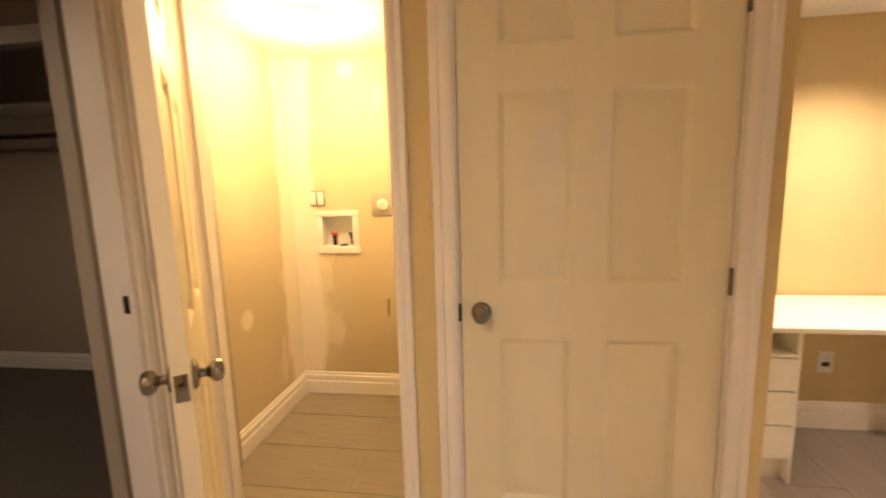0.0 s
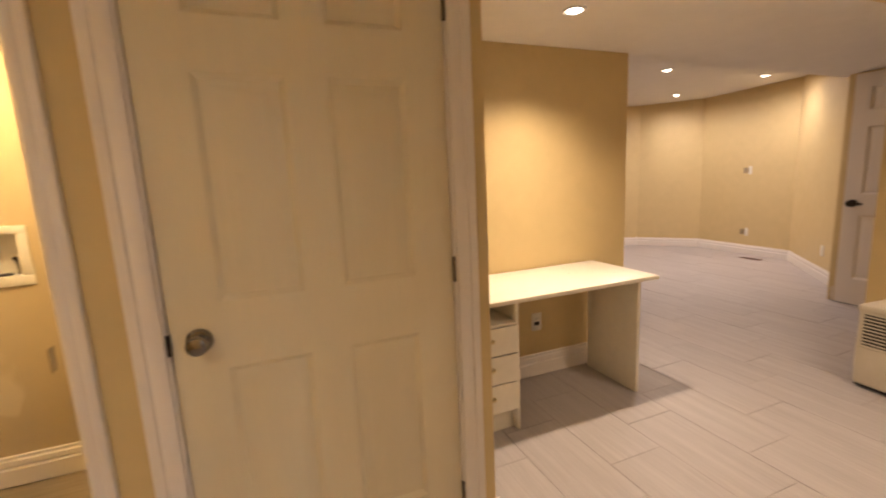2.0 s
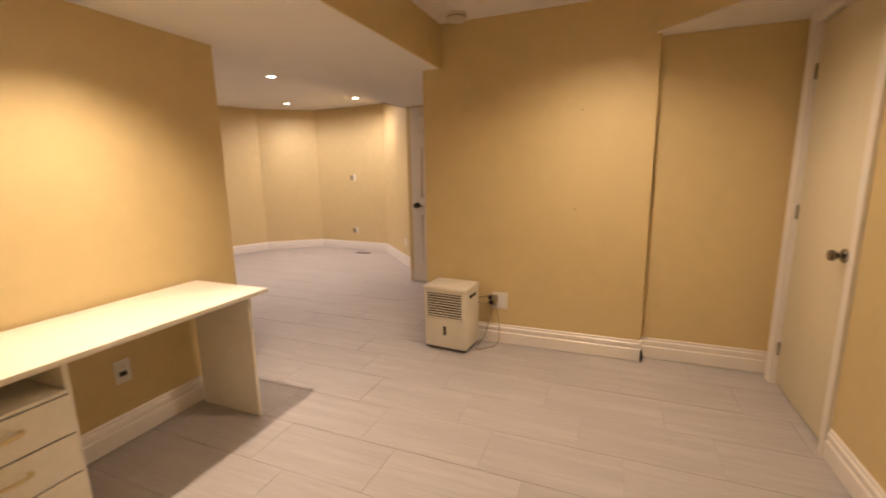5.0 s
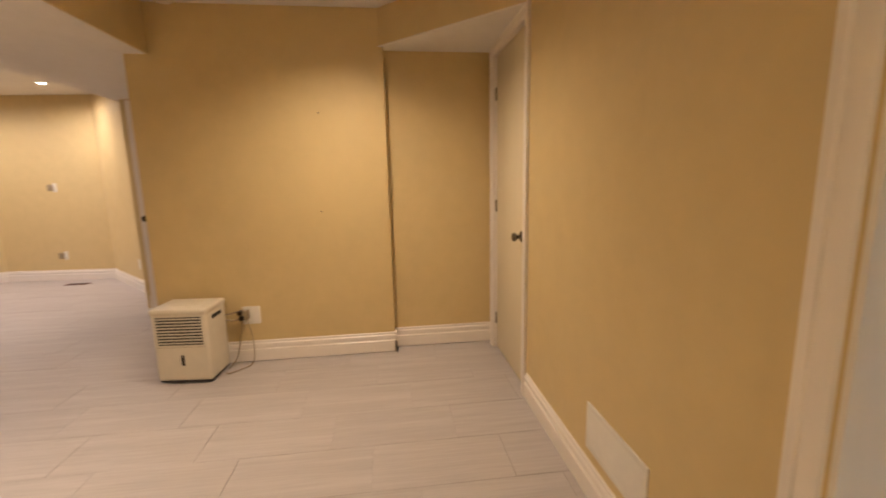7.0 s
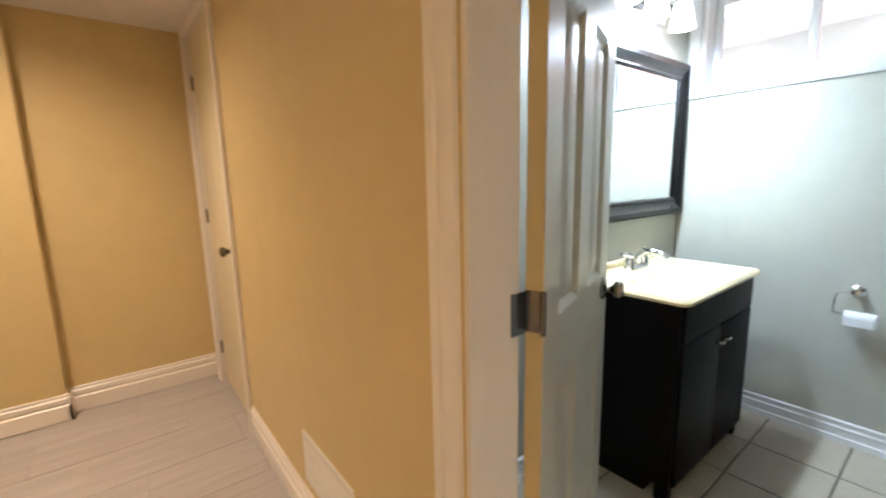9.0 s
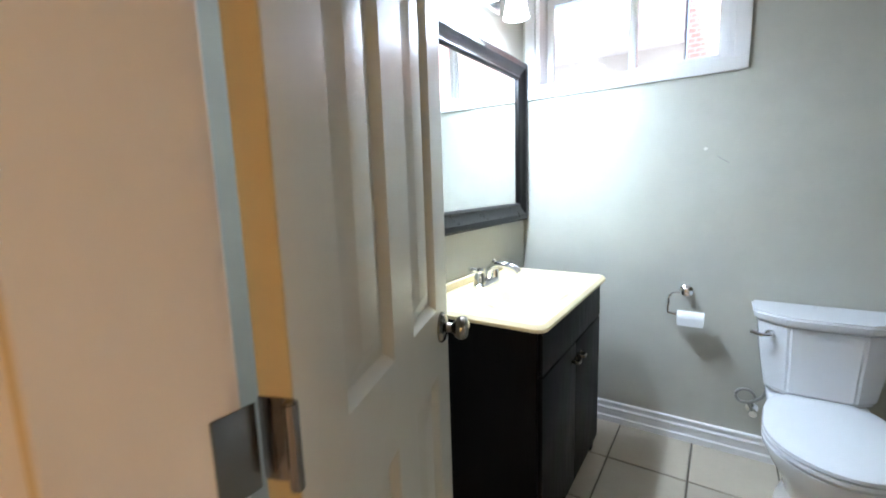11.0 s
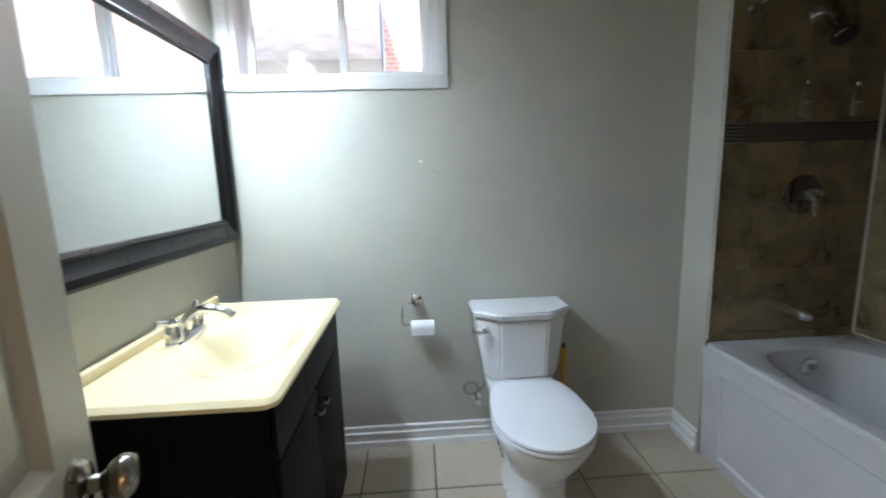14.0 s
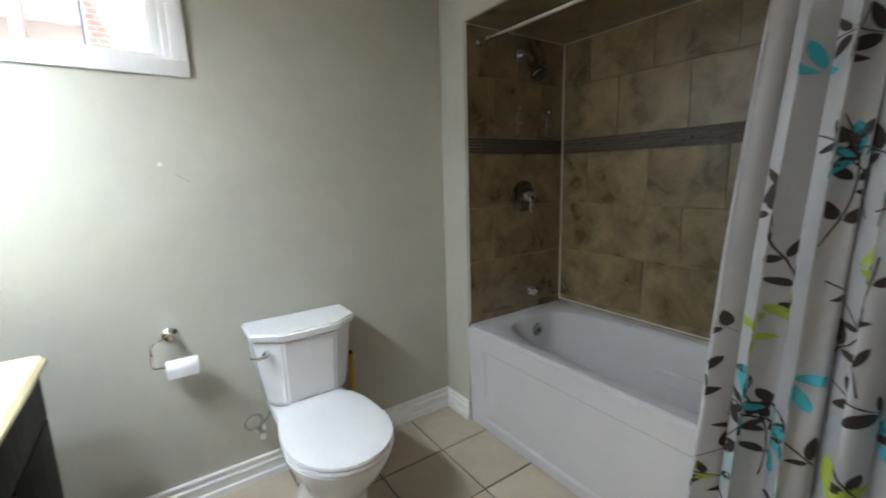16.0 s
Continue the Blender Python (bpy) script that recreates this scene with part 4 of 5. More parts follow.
# ---- bathroom window and outside ----
win = tagged(new("window_1"), "white sliding basement window high in the wall", "window", kind="structure")
x0, x1, z0, z1 = WIN
bm = bmesh.new()
for a, b, c, d in ((x0 - 0.050, x1 + 0.050, z0 - 0.052, z0), (x0 - 0.050, x1 + 0.050, z1, z1 + 0.050), (x0 - 0.050, x0, z0, z1), (x1, x1 + 0.050, z0, z1)):
    box(bm, a, b, -2.8098, -2.796, c, d, 0.003)
part("casing", bm, "cool_trim", win, "white window casing")
part("window_frame", boxes((x0, x0 + 0.020, -2.96, -2.812, z0, z1), (x1 - 0.020, x1, -2.96, -2.812, z0, z1), (x0 + 0.020, x1 - 0.020, -2.96, -2.812, z0, z0 + 0.014), (x0 + 0.020, x1 - 0.020, -2.96, -2.812, z1 - 0.020, z1)), "cool_trim", win, "white window lining")
for a, b, y in ((x0 + 0.020, 1.362, -2.905), (1.330, x1 - 0.020, -2.935)):
    sash = part("sash", boxes((a, a + 0.036, y - 0.012, y + 0.012, z0 + 0.014, z1 - 0.020), (b - 0.032, b, y - 0.012, y + 0.012, z0 + 0.014, z1 - 0.020), (a + 0.036, b - 0.032, y - 0.012, y + 0.012, z0 + 0.014, z0 + 0.040), (a + 0.036, b - 0.032, y - 0.012, y + 0.012, z1 - 0.048, z1 - 0.020), r=0.002), "cool_trim", win, "white vinyl sash")
    pane = part("pane", boxes((a + 0.036, b - 0.032, y - 0.002, y + 0.002, z0 + 0.040, z1 - 0.048)), "glass", sash, "clear glass pane")
    pane.visible_shadow = False
setting("ground", boxes((-60, 60, -90, -3.9, 1.30, 1.40), (-0.6, 3.3, -3.9, -2.98, 0.9, 1.0)), "snow", "pale ground outside the window", "ground")
well = thing("window_well", "pale corrugated metal window well", "window well")
bm = bmesh.new()
steps = 48
for k in range(steps):
    a, b = math.pi * k / steps, math.pi * (k + 1) / steps
    p, q = ((1.37 - 0.80 * math.cos(t), -2.98 - 0.75 * math.sin(t) - 0.012 * math.sin(40 * t)) for t in (a, b))
    loft(bm, [[(p[0], p[1], z), (q[0], q[1], z), (q[0], q[1] - 0.012, z), (p[0], p[1] - 0.012, z)] for z in (1.0, 1.50)])
part("shell", bm, "well", well)
house = thing("neighbour_house", "red brick house beyond the window", "house")
part("wall", boxes((-6.0, 1.42, -7.3, -7.0, 1.35, 6.5)), "brick", house, "red brick wall")
bm = bmesh.new()
sweep(bm, [(0, 0), (1.6, 0.0), (1.6, 0.12), (0, 0.9)], (1.46, -7.4, 2.9), (6.5, 0, 0), (0, 1, 0))
part("roof", bm, "roof", house, "grey sloping roof")
part("eave", boxes((1.46, 8.0, -7.4, -7.1, 1.35, 2.9)), "snow", house)

# ---- vanity ----
van = thing("vanity", "espresso vanity cabinet with an ivory moulded basin top", "vanity", Matrix.Translation((-0.012, 0.042, 0)))
for a, b in ((-2.585, -2.569), (-1.888, -1.872)):
    part("side_panel", boxes((1.408, 1.850, a, b, 0.075, 0.796), r=0.0015), "espresso", van, "black-brown cabinet side")
part("bottom_panel", boxes((1.408, 1.836, -2.569, -1.888, 0.075, 0.091)), "espresso", van)
part("top_rail", boxes((1.408, 1.424, -2.569, -1.888, 0.60, 0.796)), "espresso", van)
for y in (-2.585, -1.912):
    part("foot", boxes((1.410, 1.46, y, y + 0.040, BATH_FLOOR, 0.080), r=0.003), "espresso", van)
part("back_base", boxes((1.50, 1.836, -2.58, -1.88, BATH_FLOOR, 0.075)), "espresso", van)
part("drawer_front", boxes((1.392, 1.408, -2.575, -1.882, 0.648, 0.788), r=0.003), "espresso", van)
for a, b, s in ((-2.575, -2.231, 1), (-2.226, -1.882, -1)):
    leaf = part("door", boxes((1.392, 1.408, a, b, 0.090, 0.642), r=0.003), "espresso", van)
    y = (b - 0.030) if s > 0 else (a + 0.030)
    bm = tube(bmesh.new(), smooth_path([(1.393, y - 0.017, 0.585), (1.374, y - 0.016, 0.583), (1.370, y, 0.582), (1.374, y + 0.016, 0.583), (1.393, y + 0.017, 0.585)]), 0.0058, 10)
    lathe(bm, [(0.009, 0.0), (0.009, 0.003), (0.006, 0.004)], Matrix.Translation((1.392, y - 0.017, 0.585)) @ Matrix.Rotation(radians(-90), 4, "Y"), 14)
    lathe(bm, [(0.009, 0.0), (0.009, 0.003), (0.006, 0.004)], Matrix.Translation((1.392, y + 0.017, 0.585)) @ Matrix.Rotation(radians(-90), 4, "Y"), 14)
    part("pull", bm, "nickel", leaf, "small chrome bow pull")
bm = bmesh.new()
nx, ny = 44, 64
X0, X1, Y0, Y1 = 1.372, 1.850, -2.612, -1.836


def top_height(x, y):
    ex, ey = (x - 1.575) / 0.170, (y + 2.225) / 0.285
    d = math.sqrt(ex * ex + ey * ey)
    bowl = -0.100 * (0.5 + 0.5 * math.cos(math.pi * min(1, d) ** 1.25))
    edge = min(x - X0, y - Y0, Y1 - y)
    lip = 0.003 if edge < 0.022 else 0.0
    fall = -0.010 * (1 - min(1, edge / 0.012)) ** 2 if edge < 0.012 else 0.0
    return 0.814 + bowl + lip + fall


grid = [[bm.verts.new((X0 + (X1 - X0) * i / nx, Y0 + (Y1 - Y0) * j / ny, top_height(X0 + (X1 - X0) * i / nx, Y0 + (Y1 - Y0) * j / ny))) for j in range(ny + 1)] for i in range(nx + 1)]
for row in grid:
    for v in row:
        ax = X0 + 0.035 - v.co.x
        ay = max(Y0 + 0.035 - v.co.y, v.co.y - Y1 + 0.035)
        if ax > 0 and ay > 0:
            k = max(ax, ay) / math.hypot(ax, ay)
            cy = Y0 + 0.035 if v.co.y < (Y0 + Y1) / 2 else Y1 - 0.035
            v.co.x, v.co.y = X0 + 0.035 - ax * k, cy + (v.co.y - cy) * k
for i in range(nx):
    for j in range(ny):
        bm.faces.new((grid[i][j], grid[i + 1][j], grid[i + 1][j + 1], grid[i][j + 1]))
ring = [grid[i][0] for i in range(nx + 1)] + [grid[nx][j] for j in range(1, ny + 1)] + [grid[i][ny] for i in range(nx - 1, -1, -1)] + [grid[0][j] for j in range(ny - 1, 0, -1)]
lower = [bm.verts.new((v.co.x, v.co.y, 0.797)) for v in ring]
for k in range(len(ring)):
    bm.faces.new((ring[k], ring[(k + 1) % len(ring)], lower[(k + 1) % len(ring)], lower[k]))
top = link_mesh("countertop", bm, "counter")
top.parent = van
tagged(top, "ivory moulded top with an oval basin")
part("backsplash", box(bmesh.new(), 1.830, 1.851, -2.611, -1.836, 0.812, 0.846, 0.008, 3), "counter", van, "ivory upstand along the wall")
part("drain", lathe(bmesh.new(), [(0.024, 0.0), (0.022, 0.004), (0.008, 0.005)], Matrix.Translation((1.575, -2.225, 0.7125)), 20), "chrome", van, "chrome basin drain")
tap = thing("faucet", "chrome two-handle faucet on the ivory top", "faucet", Matrix.Translation((1.748, -2.205, 0.815)) @ Matrix.Diagonal((1.18, 1.12, 1.15, 1)))
part("deck_plate", loft(bmesh.new(), [superellipse(0, 0, 0.028 * s, 0.082 * s, z, 2.4, 28) for s, z in ((1, 0), (1, 0.008), (0.86, 0.018), (0.6, 0.021))]), "chrome", tap)
bm = tube(bmesh.new(), smooth_path([(0, 0, 0.015), (-0.008, 0, 0.052), (-0.045, 0, 0.072), (-0.095, 0, 0.066), (-0.118, 0, 0.050)]), 0.013, 14)
part("spout", bm, "chrome", tap)
for y in (-0.055, 0.055):
    stem = part("handle_base", lathe(bmesh.new(), [(0.021, 0.012), (0.019, 0.030), (0.016, 0.046), (0.013, 0.052)], Matrix.Translation((0, y, 0)), 20), "chrome", tap)
    bm = tube(bmesh.new(), [(0.0, y, 0.053), (0.010, y * 1.25, 0.060), (0.018, y * 1.7, 0.067)], 0.0075, 10)
    lathe(bm, [(0.014, 0.049), (0.015, 0.058), (0.010, 0.066), (0.003, 0.068)], Matrix.Translation((0, y, 0)), 18)
    part("handle", bm, "chrome", stem)

# ---- mirror ----
mir = thing("mirror", "rectangular wall mirror in a wide black frame", "mirror")
MY0, MY1, MZ0, MZ1 = -2.790, -1.742, 1.030, 1.798
prof = [(0.0, 0.0), (0.0, 0.026), (0.010, 0.034), (0.030, 0.033), (0.042, 0.024), (0.070, 0.018), (0.078, 0.022), (0.086, 0.016), (0.090, 0.004)]
for name, p, q in (("frame_side", (MY0, MZ0), (MY0, MZ1)), ("frame_side", (MY1, MZ1), (MY1, MZ0)), ("frame_rail", (MY0, MZ1), (MY1, MZ1)), ("frame_rail", (MY1, MZ0), (MY0, MZ0))):
    bm = bmesh.new()
    a, b = Vector((0, *p)), Vector((0, *q))
    way = (b - a).normalized()
    inn = Vector((0, way.z, -way.y))
    if inn.dot(Vector((0, (MY0 + MY1) / 2, (MZ0 + MZ1) / 2)) - a) < 0:
        inn = -inn
    loft(bm, [[Vector((1.838 - d, 0, 0)) + base + inn * u + way * s * u for u, d in prof] for base, s in ((a, 1), (b, -1))])
    part(name, bm, "black_frame", mir, "black moulded frame")
part("glass", boxes((1.830, 1.8335, MY0 + 0.086, MY1 - 0.086, MZ0 + 0.086, MZ1 - 0.086)), "mirror", mir, "clear mirror glass")

# ---- vanity light ----
vl = thing("vanity_light", "lit three-shade chrome light bar above the mirror", "wall light")
part("bar", box(bmesh.new(), 1.805, 1.839, -2.48, -1.80, 1.927, 2.007, 0.008, 3), "chrome", vl)
for y in (-2.38, -2.14, -1.90):
    arm = part("arm", tube(bmesh.new(), smooth_path([(1.805, y, 1.967), (1.75, y, 1.977), (1.70, y, 1.972), (1.69, y, 1.947)]), 0.008, 10), "chrome", vl)
    part("shade", lathe(bmesh.new(), [(0.010, 0.118), (0.030, 0.112), (0.036, 0.085), (0.042, 0.045), (0.050, 0.010), (0.052, 0.008), (0.048, 0.009), (0.039, 0.045), (0.033, 0.083), (0.010, 0.106)], Matrix.Translation((1.69, y, 1.857)), 28, cap=False), "lamp_shade", arm, "glowing frosted glass shade")

# ---- toilet ----
CX = 0.640
toi = thing("toilet", "white two-piece toilet with a closed lid", "toilet", Matrix.Translation((0, 0, BATH_FLOOR)) @ Matrix.Diagonal((1, 1, 0.957, 1)))


def tank_ring(z, w, y_back, y_front, cut):
    return [(CX - w, y_back, z), (CX + w, y_back, z), (CX + w, y_front - cut * 0.72, z), (CX + w - cut, y_front, z), (CX - w + cut, y_front, z), (CX - w, y_front - cut * 0.72, z)]


bm = loft(bmesh.new(), [tank_ring(0.395, 0.140, -2.790, -2.630, 0.05), tank_ring(0.415, 0.156, -2.795, -2.610, 0.062), tank_ring(0.55, 0.175, -2.795, -2.598, 0.078), tank_ring(0.690, 0.190, -2.797, -2.590, 0.088)])
bmesh.ops.bevel(bm, geom=[e for e in bm.edges], offset=0.008, segments=2, affect="EDGES")
part("tank", bm, "porcelain", toi)
bm = loft(bmesh.new(), [tank_ring(0.688, 0.200, -2.800, -2.578, 0.094), tank_ring(0.727, 0.208, -2.802, -2.568, 0.100)])
bmesh.ops.bevel(bm, geom=[e for e in bm.edges], offset=0.009, segments=3, affect="EDGES")
part("tank_lid", bm, "porcelain", toi)


def egg(z, half, back, front, count=44):
    """A plan like a toilet seat: squared at the back, round at the front."""
    mid = back + (front - back) * 0.56
    ring = []
    for k in range(count):
        a = 2 * math.pi * k / count
        c, s = math.cos(a), math.sin(a)
        if s >= 0:
            ring.append((CX + half * c, mid + (front - mid) * s, z))
        else:
            u, v = math.copysign(abs(c) ** 0.30, c), abs(s) ** 0.42
            ring.append((CX + half * u * (1 - 0.24 * v * v), mid - (mid - back) * v, z))
    return ring


part("bowl", loft(bmesh.new(), [egg(0.17, 0.105, -2.62, -2.26), egg(0.235, 0.120, -2.63, -2.21), egg(0.31, 0.158, -2.63, -2.155), egg(0.362, 0.178, -2.62, -2.130), egg(0.380, 0.180, -2.61, -2.128), egg(0.386, 0.172, -2.60, -2.135)]), "porcelain", toi)
part("pedestal", loft(bmesh.new(), [superellipse(CX, -2.44, 0.115, 0.235, 0.0, 3.2), superellipse(CX, -2.44, 0.112, 0.232, 0.03, 3.0), superellipse(CX, -2.45, 0.092, 0.205, 0.10, 2.6), superellipse(CX, -2.45, 0.104, 0.200, 0.185, 2.4), superellipse(CX, -2.44, 0.118, 0.195, 0.24, 2.3)]), "porcelain", toi)
part("tank_shelf", box(bmesh.new(), CX - 0.145, CX + 0.145, -2.79, -2.56, 0.335, 0.396, 0.02, 3), "porcelain", toi)
part("seat", loft(bmesh.new(), [egg(0.387, 0.176, -2.602, -2.130), egg(0.392, 0.181, -2.607, -2.124), egg(0.402, 0.180, -2.607, -2.126)]), "porcelain", toi)
part("seat_lid", loft(bmesh.new(), [egg(0.4045, 0.174, -2.603, -2.132), egg(0.409, 0.180, -2.608, -2.126), egg(0.418, 0.178, -2.606, -2.128), egg(0.424, 0.160, -2.594, -2.146), egg(0.427, 0.110, -2.555, -2.20)]), "porcelain", toi)
for x in (CX - 0.075, CX + 0.075):
    part("seat_hinge", box(bmesh.new(), x - 0.022, x + 0.022, -2.612, -2.590, 0.390, 0.418, 0.006, 2), "porcelain", toi)
for s in (-1, 1):
    part("bolt_cap", lathe(bmesh.new(), [(0.013, 0.0), (0.012, 0.010), (0.006, 0.016), (0.001, 0.017)], Matrix.Translation((CX + s * 0.108, -2.44, 0.022)), 16), "porcelain", toi)
lev = part("flush_lever", lathe(bmesh.new(), [(0.016, 0.0), (0.016, 0.006), (0.010, 0.012), (0.008, 0.020)], Matrix.Translation((CX + 0.152, -2.626, 0.642)) @ Matrix.Rotation(radians(-90), 4, "X"), 18), "chrome", toi, "chrome flush lever")
part("lever_arm", tube(bmesh.new(), smooth_path([(CX + 0.152, -2.604, 0.642), (CX + 0.176, -2.596, 0.640), (CX + 0.212, -2.606, 0.647)]), 0.0075, 10), "chrome", lev)
hose = thing("supply_line", "braided water line and valve beside the toilet", "pipe")
part("valve", lathe(bmesh.new(), [(0.022, 0.0), (0.022, 0.004), (0.008, 0.006), (0.008, 0.040), (0.014, 0.042), (0.014, 0.066)], Matrix.Translation((CX + 0.175, -2.81, 0.245)) @ Matrix.Rotation(radians(-90), 4, "X"), 16), "chrome", hose)
loop = [(CX + 0.175, -2.755, 0.250)] + [(CX + 0.205 + 0.032 * math.cos(t), -2.745, 0.318 + 0.030 * math.sin(t)) for t in (k * math.pi / 4 - 1.9 for k in range(9))] + [(CX + 0.150, -2.735, 0.33), (CX + 0.135, -2.73, 0.395)]
part("hose", tube(bmesh.new(), smooth_path(loop), 0.0055, 10), "hose", hose)
ob = thing("yellow_handle", "yellow plastic handle standing behind the toilet", "tool")
part("shaft", box(bmesh.new(), 0.398, 0.416, -2.800, -2.775, BATH_FLOOR, 0.470, 0.006, 2), "yellow", ob)
part("tip", box(bmesh.new(), 0.400, 0.414, -2.798, -2.778, 0.470, 0.490, 0.006, 2), "black", ob)

# ---- paper holder ----
hold = thing("paper_holder", "chrome ring toilet paper holder on the wall", "paper holder", Matrix.Translation((1.078, -2.81, 0.724)))
part("mount", lathe(bmesh.new(), [(0.027, 0.0), (0.027, 0.008), (0.020, 0.014), (0.013, 0.018), (0.013, 0.034), (0.017, 0.040), (0.015, 0.048), (0.006, 0.050)], Matrix.Rotation(radians(-90), 4, "X"), 24), "chrome", hold)
wire = smooth_path([(0.0, 0.040, 0.0), (0.045, 0.045, -0.004), (0.060, 0.055, -0.020), (0.062, 0.066, -0.072), (0.055, 0.070, -0.090), (0.0, 0.072, -0.094), (-0.075, 0.072, -0.095)])
part("wire", tube(bmesh.new(), wire, 0.0045, 10), "chrome", hold)
roll = thing("toilet_paper", "white paper roll, nearly used up, on its holder", "toilet paper", Matrix.Translation((1.054, -2.738, 0.622)) @ Matrix.Rotation(radians(90), 4, "Y"))
part("roll", lathe(bmesh.new(), [(0.016, -0.050), (0.027, -0.050), (0.028, -0.046), (0.028, 0.046), (0.027, 0.050), (0.016, 0.050), (0.016, -0.050)], None, 28, False), "paper", roll)
part("loose_sheet", boxes((0.002, 0.030, 0.0275, 0.0285, -0.048, 0.048)), "paper", roll)
for x, z in ((1.036, 1.332),):
    tagged(link_mesh("wall_anchor", lathe(bmesh.new(), [(0.007, 0.0), (0.007, 0.002), (0.003, 0.004)], Matrix.Translation((x, -2.81, z)) @ Matrix.Rotation(radians(-90), 4, "X"), 12), "plate"), "small white anchor in the greige wall", "anchor")
tagged(link_mesh("wall_scuff", tube(bmesh.new(), [(0.994, -2.8098, 1.300), (0.985, -2.8095, 1.292), (0.962, -2.8095, 1.277), (0.952, -2.8098, 1.269)], 0.0020, 6), "hall_grout"), "faint tan scuff on the greige wall", "scuff")

# ---- bathtub ----
tub = thing("bathtub", "white acrylic alcove bathtub with a panelled apron", "bathtub")
TX0, TX1, TY0, TY1, TZ = -0.815, -0.140, -2.612, -1.062, 0.538


def apron_line(y, inset):
    """Section of the skirt, leaning in towards the floor; the inset forms the panel."""
    flat = [(0.000, 0.0), (0.030, 0.0), (0.062, 0.0), (0.072, inset), (0.425, inset), (0.434, 0.0), (0.470, 0.0), (0.505, -0.003), (TZ - 0.018, -0.006)]
    return [(TX1 - d - 0.020 * max(0.0, 1 - z / 0.470), y, z) for z, d in flat] + [(TX1 - 0.035, y, TZ - 0.018), (TX1 - 0.085, y, 0.0)]


bm = bmesh.new()
loft(bm, [apron_line(y, d) for y, d in ((TY0, 0.0), (TY0 + 0.105, 0.0), (TY0 + 0.113, 0.010), (TY1 - 0.113, 0.010), (TY1 - 0.105, 0.0), (TY1, 0.0))])
part("apron", bm, "tub", tub, "white panelled apron")
mx, my = (TX0 + TX1) / 2, (TY0 + TY1) / 2
hx, hy = (TX1 - TX0) / 2, (TY1 - TY0) / 2


def tub_ring(rx, ry, z, power, dx=0.0, dy=0.0):
    return superellipse(mx + dx, my + dy, rx, ry, z, power, 72)


bm = loft(bmesh.new(), [tub_ring(hx, hy, TZ - 0.024, 40), tub_ring(hx, hy, TZ - 0.006, 40), tub_ring(hx - 0.006, hy - 0.006, TZ, 30), tub_ring(hx - 0.060, hy - 0.085, TZ, 4.2), tub_ring(hx - 0.075, hy - 0.100, TZ - 0.010, 3.8), tub_ring(hx - 0.095, hy - 0.120, TZ - 0.070, 3.6, 0, -0.005), tub_ring(hx - 0.115, hy - 0.175, TZ - 0.25, 3.4, 0, -0.03), tub_ring(hx - 0.145, hy - 0.25, TZ - 0.37, 3.2, 0, -0.05), tub_ring(hx - 0.20, hy - 0.33, TZ - 0.395, 3.0, 0, -0.06)], cap_low=False)
part("basin", bm, "tub", tub, "white moulded basin")
part("armrest", loft(bmesh.new(), [superellipse(mx - 0.222, my + 0.18, 0.014 * s, 0.33 * s, z, 2.2, 30) for s, z in ((1.0, TZ - 0.20), (0.95, TZ - 0.15), (0.6, TZ - 0.14))]), "tub", tub)
over = part("overflow", lathe(bmesh.new(), [(0.036, 0.0), (0.035, 0.008), (0.020, 0.014), (0.004, 0.016)], Matrix.Translation((-0.500, -2.492, 0.463)) @ Matrix.Rotation(radians(-97), 4, "X"), 24), "chrome", tub, "chrome overflow plate")
part("overflow_lever", box(bmesh.new(), -0.505, -0.495, -2.480, -2.462, 0.450, 0.476, 0.003), "chrome", over)
part("drain", lathe(bmesh.new(), [(0.030, 0.0), (0.028, 0.004), (0.006, 0.006)], Matrix.Translation((mx, -2.20, 0.152)), 20), "chrome", tub, "chrome drain")
setting("caulk_line", boxes((-0.812, -0.806, -2.612, -2.606, 0.548, 1.926), (-0.155, -0.150, -2.6135, -2.607, 0.548, 1.926), (-0.812, -0.155, -2.6125, -2.607, 1.921, 1.927), (-0.812, -0.806, -2.606, -1.06, 1.921, 1.927), (-0.812, -0.806, -2.606, -1.06, 0.545, 0.550)), "caulk", "pale caulk along the tile corners", "caulk")

head = thing("wall_shower", "dark chrome shower on a bent arm over tiles", "shower", Matrix.Translation((-0.490, -2.612, 1.832)))
part("flange", lathe(bmesh.new(), [(0.030, 0.0), (0.028, 0.006), (0.012, 0.010)], Matrix.Rotation(radians(-90), 4, "X"), 20), "chrome", head)
part("arm", tube(bmesh.new(), smooth_path([(0, 0.0, 0), (0, 0.035, 0.000), (0, 0.065, -0.022), (0, 0.085, -0.055)]), 0.0105, 12), "chrome", head)
turn = Matrix.Translation((0, 0.083, -0.050)) @ Matrix.Rotation(radians(-146), 4, "X")
part("nozzle", lathe(bmesh.new(), [(0.013, 0.0), (0.018, 0.012), (0.015, 0.026), (0.024, 0.040), (0.040, 0.066), (0.043, 0.078), (0.038, 0.083)], turn, 28), "nickel", head, "dark chrome bell-shaped nozzle")
part("spray_face", lathe(bmesh.new(), [(0.037, 0.0832), (0.034, 0.0862), (0.005, 0.088)], turn, 24), "black", head, "dark spray face")
mixer = thing("shower_valve", "chrome round shower valve with a lever", "valve", Matrix.Translation((-0.515, -2.612, 1.150)))
turn = Matrix.Rotation(radians(-90), 4, "X")
part("plate", lathe(bmesh.new(), [(0.080, 0.0), (0.079, 0.006), (0.066, 0.014), (0.034, 0.018)], turn, 36), "nickel", mixer, "dark polished plate")
